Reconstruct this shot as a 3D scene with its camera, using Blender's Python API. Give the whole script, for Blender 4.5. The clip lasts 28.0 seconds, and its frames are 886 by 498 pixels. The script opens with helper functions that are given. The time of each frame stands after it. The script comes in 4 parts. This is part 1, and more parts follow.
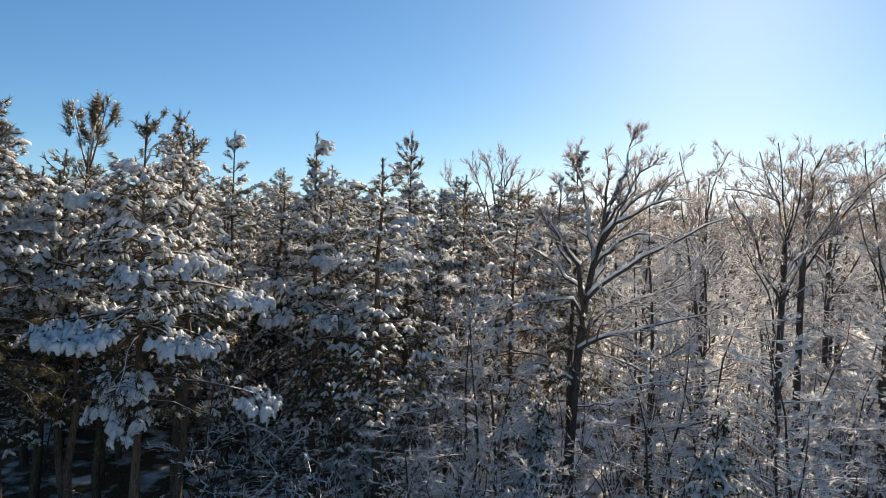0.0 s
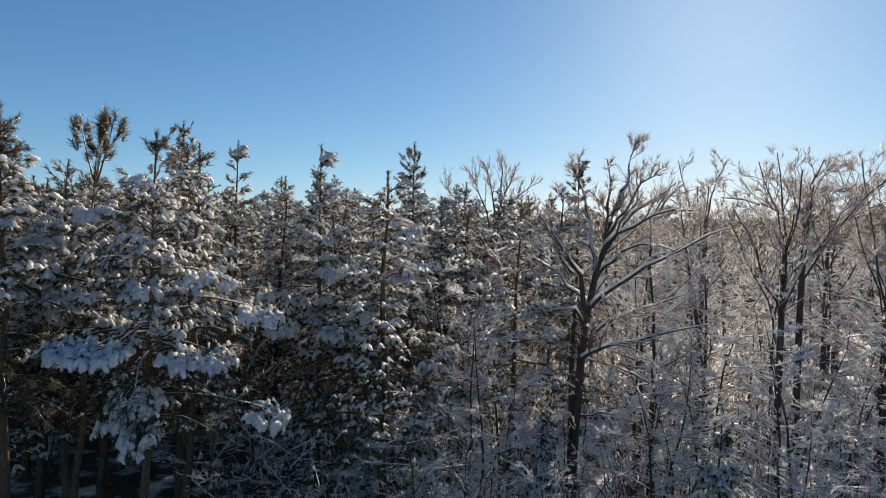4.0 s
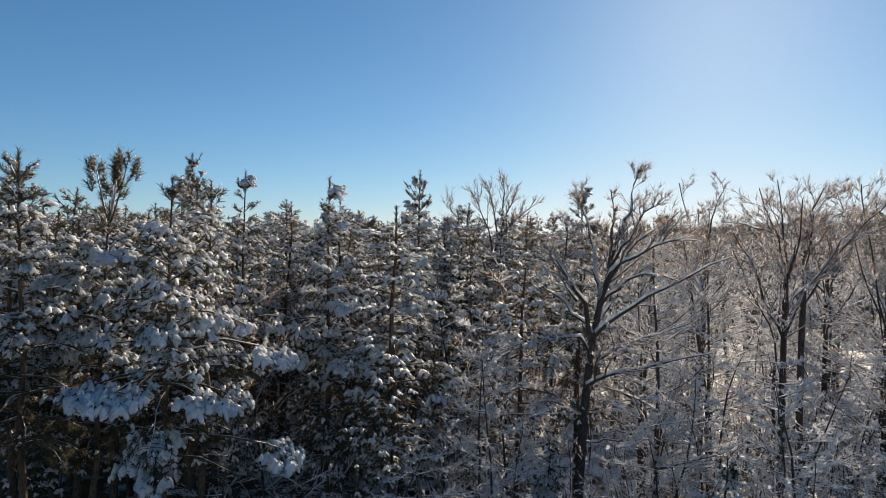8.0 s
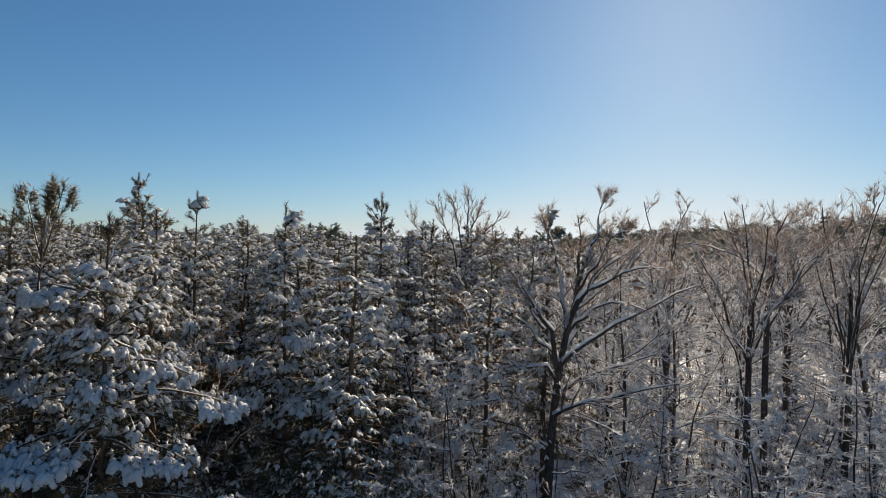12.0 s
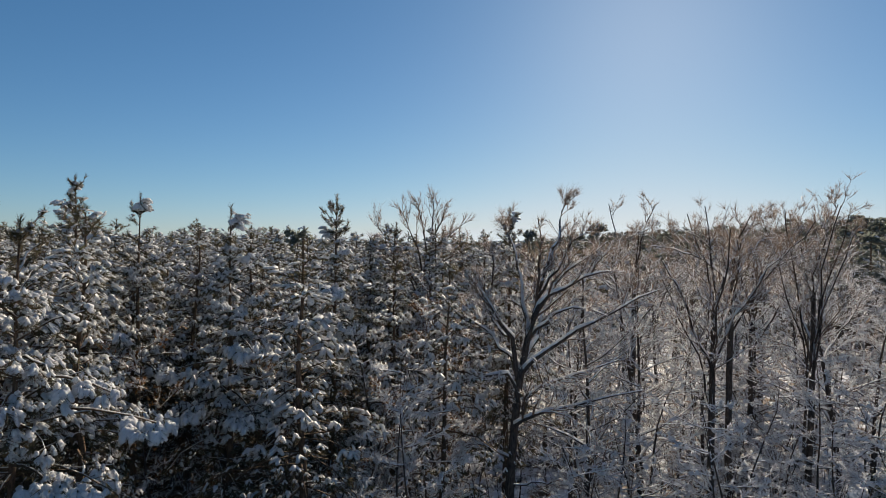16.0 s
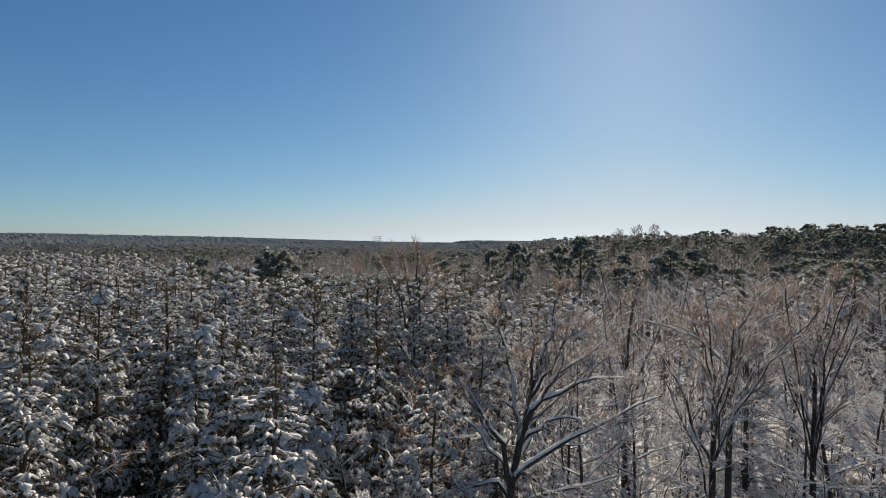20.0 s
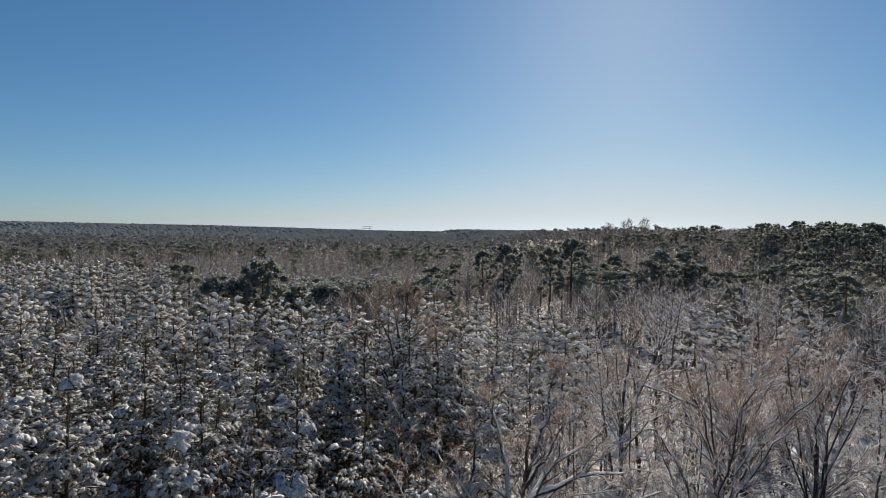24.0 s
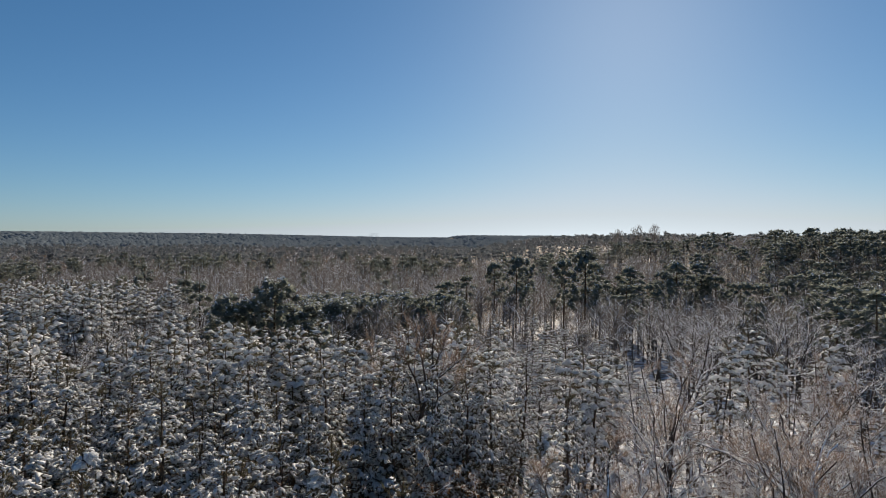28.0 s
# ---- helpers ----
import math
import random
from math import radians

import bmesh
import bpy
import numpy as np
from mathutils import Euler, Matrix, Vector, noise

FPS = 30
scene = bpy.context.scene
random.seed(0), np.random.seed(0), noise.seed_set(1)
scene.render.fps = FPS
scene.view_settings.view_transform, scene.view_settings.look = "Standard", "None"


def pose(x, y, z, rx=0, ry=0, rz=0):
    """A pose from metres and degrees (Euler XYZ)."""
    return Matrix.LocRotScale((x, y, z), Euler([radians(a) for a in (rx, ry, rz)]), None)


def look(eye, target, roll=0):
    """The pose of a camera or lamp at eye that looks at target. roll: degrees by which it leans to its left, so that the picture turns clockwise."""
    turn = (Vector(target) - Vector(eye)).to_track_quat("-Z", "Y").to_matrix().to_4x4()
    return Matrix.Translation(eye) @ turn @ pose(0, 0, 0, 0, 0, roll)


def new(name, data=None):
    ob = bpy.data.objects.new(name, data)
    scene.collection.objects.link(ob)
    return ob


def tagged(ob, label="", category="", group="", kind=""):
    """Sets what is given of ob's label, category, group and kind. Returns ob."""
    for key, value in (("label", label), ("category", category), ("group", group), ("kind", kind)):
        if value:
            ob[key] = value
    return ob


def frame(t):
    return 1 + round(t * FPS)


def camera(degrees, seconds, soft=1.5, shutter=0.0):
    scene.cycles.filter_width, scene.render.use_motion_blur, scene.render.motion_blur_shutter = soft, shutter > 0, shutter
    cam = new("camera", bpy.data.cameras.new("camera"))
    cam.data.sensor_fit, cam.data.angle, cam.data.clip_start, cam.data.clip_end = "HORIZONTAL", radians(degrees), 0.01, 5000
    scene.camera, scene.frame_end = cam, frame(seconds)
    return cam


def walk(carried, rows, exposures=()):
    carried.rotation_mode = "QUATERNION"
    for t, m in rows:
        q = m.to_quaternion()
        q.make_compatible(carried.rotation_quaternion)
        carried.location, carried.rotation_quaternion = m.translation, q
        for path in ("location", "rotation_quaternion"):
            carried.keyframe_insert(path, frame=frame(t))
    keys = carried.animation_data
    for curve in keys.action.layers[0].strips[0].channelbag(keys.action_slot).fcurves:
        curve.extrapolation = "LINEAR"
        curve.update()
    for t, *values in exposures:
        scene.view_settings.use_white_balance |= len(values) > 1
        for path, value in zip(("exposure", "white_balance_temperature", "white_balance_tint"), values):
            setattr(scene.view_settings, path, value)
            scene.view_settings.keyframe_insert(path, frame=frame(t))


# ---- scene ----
cam = camera(72.0, 28.0, soft=0.5)
PATH = [
    (0, (1.912, 1.924, 9.465), (1.635, 3.904, 9.4), 1.4),
    (0.5, (1.827, 1.936, 9.764), (1.559, 3.917, 9.703), 1.5),
    (1, (1.799, 1.911, 9.965), (1.53, 3.892, 9.913), 1.4),
    (1.5, (1.779, 1.885, 10.119), (1.511, 3.867, 10.066), 1.4),
    (2, (1.733, 1.875, 10.169), (1.468, 3.857, 10.117), 1.3),
    (2.5, (1.648, 1.862, 10.073), (1.388, 3.844, 10.019), 1.2),
    (3, (1.659, 1.869, 9.927), (1.397, 3.852, 9.871), 1.3),
    (3.5, (1.677, 1.836, 9.79), (1.414, 3.817, 9.733), 1.3),
    (5.5, (1.506, 1.544, 9.676), (1.248, 3.527, 9.627), 1.1),
    (6, (1.466, 1.535, 9.859), (1.21, 3.518, 9.811), 1.1),
    (6.5, (1.473, 1.522, 10.044), (1.215, 3.505, 9.998), 1.0),
    (7, (1.45, 1.51, 10.206), (1.194, 3.493, 10.164), 0.9),
    (7.5, (1.441, 1.501, 10.331), (1.184, 3.484, 10.294), 1.0),
    (8, (1.408, 1.465, 10.51), (1.15, 3.448, 10.476), 0.9),
    (8.5, (1.289, 1.451, 10.695), (1.03, 3.434, 10.663), 0.8),
    (9, (1.273, 1.456, 10.913), (1.007, 3.438, 10.878), 0.9),
    (9.5, (1.264, 1.475, 11.217), (1.005, 3.458, 11.184), 0.9),
    (10, (1.241, 1.497, 11.404), (1.009, 3.483, 11.374), 0.9),
    (10.5, (1.256, 1.58, 11.399), (1.051, 3.569, 11.373), 0.8),
    (11, (1.319, 1.724, 11.384), (1.136, 3.715, 11.359), 0.8),
    (11.5, (1.348, 1.939, 11.315), (1.187, 3.933, 11.293), 0.8),
    (12, (1.36, 2.231, 11.345), (1.217, 4.225, 11.318), 0.9),
    (12.5, (1.336, 2.57, 11.421), (1.217, 4.567, 11.4), 0.8),
    (14.5, (1.897, 3.018, 11.521), (1.804, 5.016, 11.519), 0.7),
    (15, (1.891, 3.035, 11.446), (1.81, 5.033, 11.439), 0.7),
    (15.5, (1.866, 3.025, 11.441), (1.797, 5.024, 11.421), 0.8),
    (16, (1.885, 3.045, 11.377), (1.826, 5.044, 11.361), 0.7),
    (16.5, (1.914, 3.121, 11.384), (1.86, 5.12, 11.361), 0.7),
    (17, (1.938, 3.258, 11.59), (1.888, 5.257, 11.563), 0.6),
    (17.5, (1.901, 3.447, 11.93), (1.862, 5.446, 11.901), 0.6),
    (18, (1.83, 3.634, 12.312), (1.801, 5.634, 12.286), 0.6),
    (18.5, (1.723, 3.85, 12.73), (1.705, 5.85, 12.704), 0.6),
    (19, (1.657, 4.1, 13.297), (1.649, 6.1, 13.273), 0.7),
    (19.5, (1.695, 4.294, 13.84), (1.691, 6.294, 13.822), 0.7),
    (20, (1.708, 4.43, 14.433), (1.706, 6.43, 14.413), 0.7),
    (20.5, (1.642, 4.544, 14.825), (1.643, 6.543, 14.8), 0.7),
    (21, (1.479, 4.684, 15.092), (1.484, 6.684, 15.054), 0.8),
    (21.5, (1.303, 4.866, 15.296), (1.319, 6.865, 15.253), 0.9),
    (23.5, (1.667, 5.28, 16.889), (1.695, 7.279, 16.829), 0.6),
    (24, (1.659, 5.507, 17.21), (1.69, 7.506, 17.152), 0.8),
    (24.5, (1.597, 5.713, 17.605), (1.628, 7.712, 17.553), 0.8),
    (25, (1.388, 5.927, 17.897), (1.419, 7.926, 17.852), 0.8),
    (25.5, (1.11, 6.149, 18.186), (1.133, 8.149, 18.142), 0.6),
    (26, (0.808, 6.429, 18.379), (0.83, 8.428, 18.334), 0.1),
    (26.5, (0.614, 6.647, 18.523), (0.629, 8.646, 18.469), 0.1),
    (27, (0.547, 6.838, 18.615), (0.562, 8.838, 18.567), 0.2),
    (27.5, (0.532, 7.029, 18.673), (0.547, 9.028, 18.632), 0.2),
    (28, (0.547, 7.181, 18.703), (0.557, 9.18, 18.664), 0.3),
]
walk(cam, [(t, look(eye, target, roll)) for t, eye, target, roll in PATH],
     [(t, s, 7200 - 18 * t, 8) for t, s in ((0, 1.32), (1, 1.15), (3, 1.0), (8, 0.92), (12, 0.72), (17, 0.56), (20, 0.51), (28, 0.47))])

# ---------------------------------------------------------------- light
SUN_AZ, SUN_EL = 17.0, 22.0          # degrees right of +y, degrees up
world = bpy.data.worlds.new("winter_sky")
scene.world = world
world.use_nodes = True
wn = world.node_tree.nodes
sky = wn.new("ShaderNodeTexSky")
sky.sky_type = "NISHITA"
sky.sun_disc = False
sky.sun_elevation, sky.sun_rotation = radians(SUN_EL), radians(SUN_AZ)
sky.altitude, sky.air_density, sky.dust_density, sky.ozone_density = 150.0, 0.8, 0.2, 3.0
wn["Background"].inputs["Strength"].default_value = 0.05
clear_air = wn.new("ShaderNodeMix")                       # crisp winter air: one even tint over the whole sky
clear_air.data_type, clear_air.blend_type = "RGBA", "MULTIPLY"
clear_air.inputs[0].default_value = 1.0
clear_air.inputs[7].default_value = (0.71, 0.93, 1.07, 1)
world.node_tree.links.new(sky.outputs["Color"], clear_air.inputs[6])
split, join = wn.new("ShaderNodeSeparateColor"), wn.new("ShaderNodeCombineColor")      # deeper blue aloft, paler along the horizon
world.node_tree.links.new(clear_air.outputs[2], split.inputs[0])
for n, (depth, level) in enumerate(((1.09, 0.90), (0.88, 1.205), (0.80, 1.54))):
    power, gain = wn.new("ShaderNodeMath"), wn.new("ShaderNodeMath")
    power.operation, gain.operation = "POWER", "MULTIPLY"
    power.inputs[1].default_value, gain.inputs[1].default_value = depth, level
    world.node_tree.links.new(split.outputs[n], power.inputs[0])
    world.node_tree.links.new(power.outputs[0], gain.inputs[0])
    slope, ease = wn.new("ShaderNodeMath"), wn.new("ShaderNodeMath")                  # the glow under the sun levels off
    slope.operation, ease.operation = "MULTIPLY_ADD", "SMOOTH_MIN"
    slope.inputs[1].default_value, slope.inputs[2].default_value, ease.inputs[2].default_value = 0.3, (5.4, 6.3, 7.4)[n], 3.0
    world.node_tree.links.new(gain.outputs[0], slope.inputs[0])
    world.node_tree.links.new(slope.outputs[0], ease.inputs[0])
    world.node_tree.links.new(gain.outputs[0], ease.inputs[1])
    if n == 0:
        warm = ease.outputs[0]
        world.node_tree.links.new(warm, join.inputs[0])
    else:                                                 # dry cold air: the glow along the horizon stays white
        white, most = wn.new("ShaderNodeMath"), wn.new("ShaderNodeMath")
        white.operation, most.operation = "MULTIPLY", "MAXIMUM"
        white.inputs[1].default_value = (1.0, 1.13, 1.26)[n]
        world.node_tree.links.new(warm, white.inputs[0])
        world.node_tree.links.new(white.outputs[0], most.inputs[0])
        world.node_tree.links.new(ease.outputs[0], most.inputs[1])
        world.node_tree.links.new(most.outputs[0], join.inputs[n])
world.node_tree.links.new(join.outputs[0], wn["Background"].inputs["Color"])
sun_way = Vector((math.sin(radians(SUN_AZ)) * math.cos(radians(SUN_EL)), math.cos(radians(SUN_AZ)) * math.cos(radians(SUN_EL)), math.sin(radians(SUN_EL))))
sun = new("sun", bpy.data.lights.new("sun", "SUN"))
sun.data.energy, sun.data.angle, sun.data.color = 5.0, radians(0.5), (1.0, 0.885, 0.74)
sun.matrix_world = look(sun_way * 100, (0, 0, 0))


# ---------------------------------------------------------------- materials
def material(name, rough=0.8):
    m = bpy.data.materials.new(name)
    m.use_nodes = True
    b = m.node_tree.nodes["Principled BSDF"]
    b.inputs["Roughness"].default_value = rough
    b.inputs["Specular IOR Level"].default_value = 0.08
    return m, m.node_tree.nodes, m.node_tree.links, b


def noise_tex(nodes, links, scale, detail=4.0):
    co = nodes.new("ShaderNodeNewGeometry")
    n = nodes.new("ShaderNodeTexNoise")
    n.inputs["Scale"].default_value, n.inputs["Detail"].default_value = scale, detail
    links.new(co.outputs["Position"], n.inputs["Vector"])
    return n.outputs["Fac"]


def ramp(nodes, links, fac, stops):
    r = nodes.new("ShaderNodeValToRGB")
    while len(r.color_ramp.elements) < len(stops):
        r.color_ramp.elements.new(0.5)
    for e, (p, c) in zip(r.color_ramp.elements, stops):
        e.position, e.color = p, (*c, 1)
    links.new(fac, r.inputs["Fac"])
    return r.outputs["Color"]


def mix(nodes, links, fac, a, b, mode="MIX"):
    m = nodes.new("ShaderNodeMix")
    m.data_type, m.blend_type = "RGBA", mode
    for socket, v in ((m.inputs[0], fac), (m.inputs[6], a), (m.inputs[7], b)):
        if isinstance(v, (int, float)):
            socket.default_value = v
        elif isinstance(v, tuple):
            socket.default_value = (*v, 1)
        else:
            links.new(v, socket)
    return m.outputs[2]


def bump(nodes, links, bsdf, height, strength, distance):
    b = nodes.new("ShaderNodeBump")
    b.inputs["Strength"].default_value, b.inputs["Distance"].default_value = strength, distance
    links.new(height, b.inputs["Height"])
    links.new(b.outputs["Normal"], bsdf.inputs["Normal"])


def snow_material(name, tone=(0.9, 0.9, 0.91), through_light=0.5):
    m, nodes, links, b = material(name, 0.55)
    big, fine = noise_tex(nodes, links, 3.0), noise_tex(nodes, links, 60.0, 3.0)
    c = ramp(nodes, links, big, [(0.3, tuple(0.86 * v for v in tone)), (0.7, tone)])
    links.new(c, b.inputs["Base Color"])
    bump(nodes, links, b, fine, 0.35, 0.02)
    t = nodes.new("ShaderNodeBsdfTranslucent")
    links.new(c, t.inputs["Color"])
    s = nodes.new("ShaderNodeMixShader")
    s.inputs[0].default_value = through_light
    links.new(b.outputs[0], s.inputs[1])
    links.new(t.outputs[0], s.inputs[2])
    links.new(s.outputs[0], nodes["Material Output"].inputs["Surface"])
    return m


def leaf_material(name, tones, through_light=0.25):
    """Needles: the tone changes from clump to clump and from tree to tree."""
    m, nodes, links, b = material(name, 0.6)
    g = nodes.new("ShaderNodeNewGeometry")
    c = ramp(nodes, links, g.outputs["Random Per Island"], [(n / (len(tones) - 1), v) for n, v in enumerate(tones)])
    patch = noise_tex(nodes, links, 0.8, 3.0)
    c = mix(nodes, links, 1.0, c, ramp(nodes, links, patch, [(0.3, (0.7, 0.7, 0.7)), (0.7, (1.25, 1.2, 1.1))]), "MULTIPLY")
    links.new(c, b.inputs["Base Color"])
    t = nodes.new("ShaderNodeBsdfTranslucent")
    links.new(c, t.inputs["Color"])
    s = nodes.new("ShaderNodeMixShader")
    s.inputs[0].default_value = through_light
    links.new(b.outputs[0], s.inputs[1])
    links.new(t.outputs[0], s.inputs[2])
    links.new(s.outputs[0], nodes["Material Output"].inputs["Surface"])
    return m


def bark_material(name, dark, light, snow=0.0, through_light=0.0):
    """Bark with furrows; snow: how far snow dusts the faces that look up."""
    m, nodes, links, b = material(name, 0.9)
    co = nodes.new("ShaderNodeNewGeometry")
    st = nodes.new("ShaderNodeMapping")
    st.inputs["Scale"].default_value = (1, 1, 0.18)
    links.new(co.outputs["Position"], st.inputs["Vector"])
    n = nodes.new("ShaderNodeTexNoise")
    n.inputs["Scale"].default_value, n.inputs["Detail"].default_value = 34.0, 5.0
    links.new(st.outputs["Vector"], n.inputs["Vector"])
    c = ramp(nodes, links, n.outputs["Fac"], [(0.32, dark), (0.68, light)])
    c = mix(nodes, links, 0.6, c, ramp(nodes, links, noise_tex(nodes, links, 1.3), [(0.3, (0.55, 0.55, 0.55)), (0.7, (1.3, 1.25, 1.2))]), "MULTIPLY")
    if snow > 0:
        sep = nodes.new("ShaderNodeSeparateXYZ")
        links.new(co.outputs["Normal"], sep.inputs[0])
        add = nodes.new("ShaderNodeMath")
        add.operation = "MULTIPLY_ADD"
        links.new(noise_tex(nodes, links, 9.0), add.inputs[0])
        add.inputs[1].default_value = 0.9
        links.new(sep.outputs["Z"], add.inputs[2])
        f = ramp(nodes, links, add.outputs[0], [(1.0 - snow, (0, 0, 0)), (1.12 - snow, (1, 1, 1))])
        c = mix(nodes, links, f, c, (0.84, 0.86, 0.9))
    links.new(c, b.inputs["Base Color"])
    bump(nodes, links, b, n.outputs["Fac"], 0.6, 0.02)
    if through_light > 0:                                  # thin icy twigs let some light by
        t = nodes.new("ShaderNodeBsdfTranslucent")
        links.new(c, t.inputs["Color"])
        s = nodes.new("ShaderNodeMixShader")
        s.inputs[0].default_value = through_light
        links.new(b.outputs[0], s.inputs[1])
        links.new(t.outputs[0], s.inputs[2])
        links.new(s.outputs[0], nodes["Material Output"].inputs["Surface"])
    return m


SNOW = snow_material("fresh_snow")
# Far snow: a bluer, duller tone stands in for haze.
SNOW_FAR = snow_material("fresh_snow_haze_tint", (0.8, 0.83, 0.88), 0.2)
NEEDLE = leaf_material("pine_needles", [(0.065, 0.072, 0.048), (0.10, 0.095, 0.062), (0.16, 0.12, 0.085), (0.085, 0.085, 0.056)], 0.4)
# Distance haze on the hills is painted in as blue-grey base colour.
HILL = leaf_material("wooded_hills_painted_haze", [(0.135, 0.165, 0.195), (0.16, 0.19, 0.22), (0.148, 0.178, 0.208)], 0.05)
# Needle colour lifted and greyed to imitate haze across the valley.
NEEDLE_FAR = leaf_material("pine_needles_haze_lightened", [(0.17, 0.195, 0.18), (0.22, 0.24, 0.215), (0.28, 0.29, 0.26)], 0.55)
# Grey-blue tones hold both frost and the haze painted over far pines.
NEEDLE_HAZE = leaf_material("frosted_needles_haze_tint", [(0.14, 0.16, 0.18), (0.18, 0.20, 0.225), (0.235, 0.25, 0.27)], 0.5)
for _m in (HILL, NEEDLE_FAR, NEEDLE_HAZE):
    _m.node_tree.nodes["Principled BSDF"].inputs["Roughness"].default_value = 1.0
    _m.node_tree.nodes["Principled BSDF"].inputs["Specular IOR Level"].default_value = 0.0
PINE_BARK = bark_material("pine_bark", (0.05, 0.036, 0.028), (0.17, 0.12, 0.085))
OAK_BARK = bark_material("oak_bark", (0.034, 0.028, 0.026), (0.13, 0.105, 0.09), 0.2)
TWIG = bark_material("bare_twigs", (0.15, 0.112, 0.092), (0.34, 0.262, 0.215), 0.10, 0.5)
TWIG_FAR = bark_material("bare_twigs_in_the_distance", (0.12, 0.108, 0.10), (0.24, 0.215, 0.20), 0.14, 0.3)
DRY_LEAF = leaf_material("dry_oak_leaves", [(0.10, 0.05, 0.025), (0.16, 0.08, 0.035), (0.2, 0.11, 0.05)], 0.3)
CEDAR = leaf_material("cedar_foliage", [(0.04, 0.055, 0.03), (0.06, 0.07, 0.035), (0.05, 0.06, 0.04)])
STEEL, _n, _l, _b = material("galvanised_steel", 0.5)
_b.inputs["Metallic"].default_value, _b.inputs["Base Color"].default_value = 0.6, (0.3, 0.31, 0.32, 1)


def ground_material():
    m, nodes, links, b = material("snowy_forest_floor", 0.8)
    f = noise_tex(nodes, links, 0.9, 8.0)
    litter = ramp(nodes, links, noise_tex(nodes, links, 14.0), [(0.3, (0.06, 0.04, 0.028)), (0.7, (0.2, 0.13, 0.085))])
    snow = ramp(nodes, links, noise_tex(nodes, links, 0.15), [(0.3, (0.72, 0.74, 0.78)), (0.7, (0.86, 0.87, 0.9))])
    far = nodes.new("ShaderNodeVectorMath")                # under the distant woods the litter lies almost bare
    far.operation = "LENGTH"
    links.new(nodes.new("ShaderNodeNewGeometry").outputs["Position"], far.inputs[0])
    span = nodes.new("ShaderNodeMapRange")
    span.inputs["From Min"].default_value, span.inputs["From Max"].default_value, span.inputs["To Max"].default_value = 150.0, 420.0, -0.5
    links.new(far.outputs["Value"], span.inputs["Value"])
    place = nodes.new("ShaderNodeSeparateXYZ")             # the young pines keep most of the snow off their litter
    links.new(nodes.new("ShaderNodeNewGeometry").outputs["Position"], place.inputs[0])
    edge = nodes.new("ShaderNodeMath")
    edge.operation, edge.inputs[1].default_value = "MULTIPLY_ADD", -0.16
    links.new(place.outputs["Y"], edge.inputs[0])
    links.new(place.outputs["X"], edge.inputs[2])
    under = nodes.new("ShaderNodeMapRange")
    under.inputs["From Min"].default_value, under.inputs["From Max"].default_value, under.inputs["To Max"].default_value = -2.0, -7.0, -0.09
    links.new(edge.outputs[0], under.inputs["Value"])
    for less in (span, under):
        add = nodes.new("ShaderNodeMath")
        links.new(f, add.inputs[0])
        links.new(less.outputs["Result"], add.inputs[1])
        f = add.outputs[0]
    cover = ramp(nodes, links, f, [(0.41, (0, 0, 0)), (0.57, (1, 1, 1))])
    links.new(mix(nodes, links, cover, litter, snow), b.inputs["Base Color"])
    bump(nodes, links, b, f, 0.6, 0.15)
    return m


GROUND = ground_material()


# ---------------------------------------------------------------- mesh tools
class Geo:
    """Collects vertices and triangles."""

    def __init__(self):
        self.v, self.t, self.n = [], [], 0

    def add(self, v, t):
        self.v.append(v)
        self.t.append(t + self.n)
        self.n += len(v)

    def arrays(self):
        return (np.concatenate(self.v), np.concatenate(self.t)) if self.v else (np.zeros((0, 3)), np.zeros((0, 3), int))

    def mesh(self, name, mat, smooth=False):
        v, t = self.arrays()
        me = bpy.data.meshes.new(name)
        me.vertices.add(len(v))
        me.vertices.foreach_set("co", np.asarray(v, np.float32).ravel())
        me.loops.add(3 * len(t))
        me.loops.foreach_set("vertex_index", np.asarray(t, np.int32).ravel())
        me.polygons.add(len(t))
        me.polygons.foreach_set("loop_start", np.arange(0, 3 * len(t), 3, dtype=np.int32))
        if smooth:
            me.polygons.foreach_set("use_smooth", np.ones(len(t), bool))
        me.materials.append(mat)
        me.update(calc_edges=True)
        return me


def part(name, geo, mat, parent, label="", smooth=False):
    """Links collected triangles as one mesh object under a thing or a part."""
    ob = new(name, geo.mesh(name, mat, smooth) if isinstance(geo, Geo) else geo)
    ob.parent = parent
    if label:
        ob["label"] = label
    return ob


def unit(a):
    return a / np.maximum(np.linalg.norm(a, axis=-1, keepdims=True), 1e-9)


def tube(geo, points, radii, sides=4):
    """A tapered limb along points, with one flat side up."""
    p, r = np.asarray(points, float), np.asarray(radii, float)
    ahead = unit(np.gradient(p, axis=0))
    up = np.where(np.abs(ahead[:, 2:]) > 0.95, (1.0, 0, 0), (0, 0, 1.0))
    side = unit(np.cross(ahead, up))
    top = np.cross(side, ahead)
    a = np.pi / 2 + np.pi / sides + np.arange(sides) * 2 * np.pi / sides
    ring = side[:, None] * np.cos(a)[None, :, None] + top[:, None] * np.sin(a)[None, :, None]
    v = (p[:, None] + ring * r[:, None, None]).reshape(-1, 3)
    i, j = np.meshgrid(np.arange(len(p) - 1), np.arange(sides), indexing="ij")
    q, k = (i * sides + j).ravel(), (i * sides + (j + 1) % sides).ravel()
    geo.add(v, np.concatenate([np.stack([q, k, k + sides], 1), np.stack([q, k + sides, q + sides], 1)]))


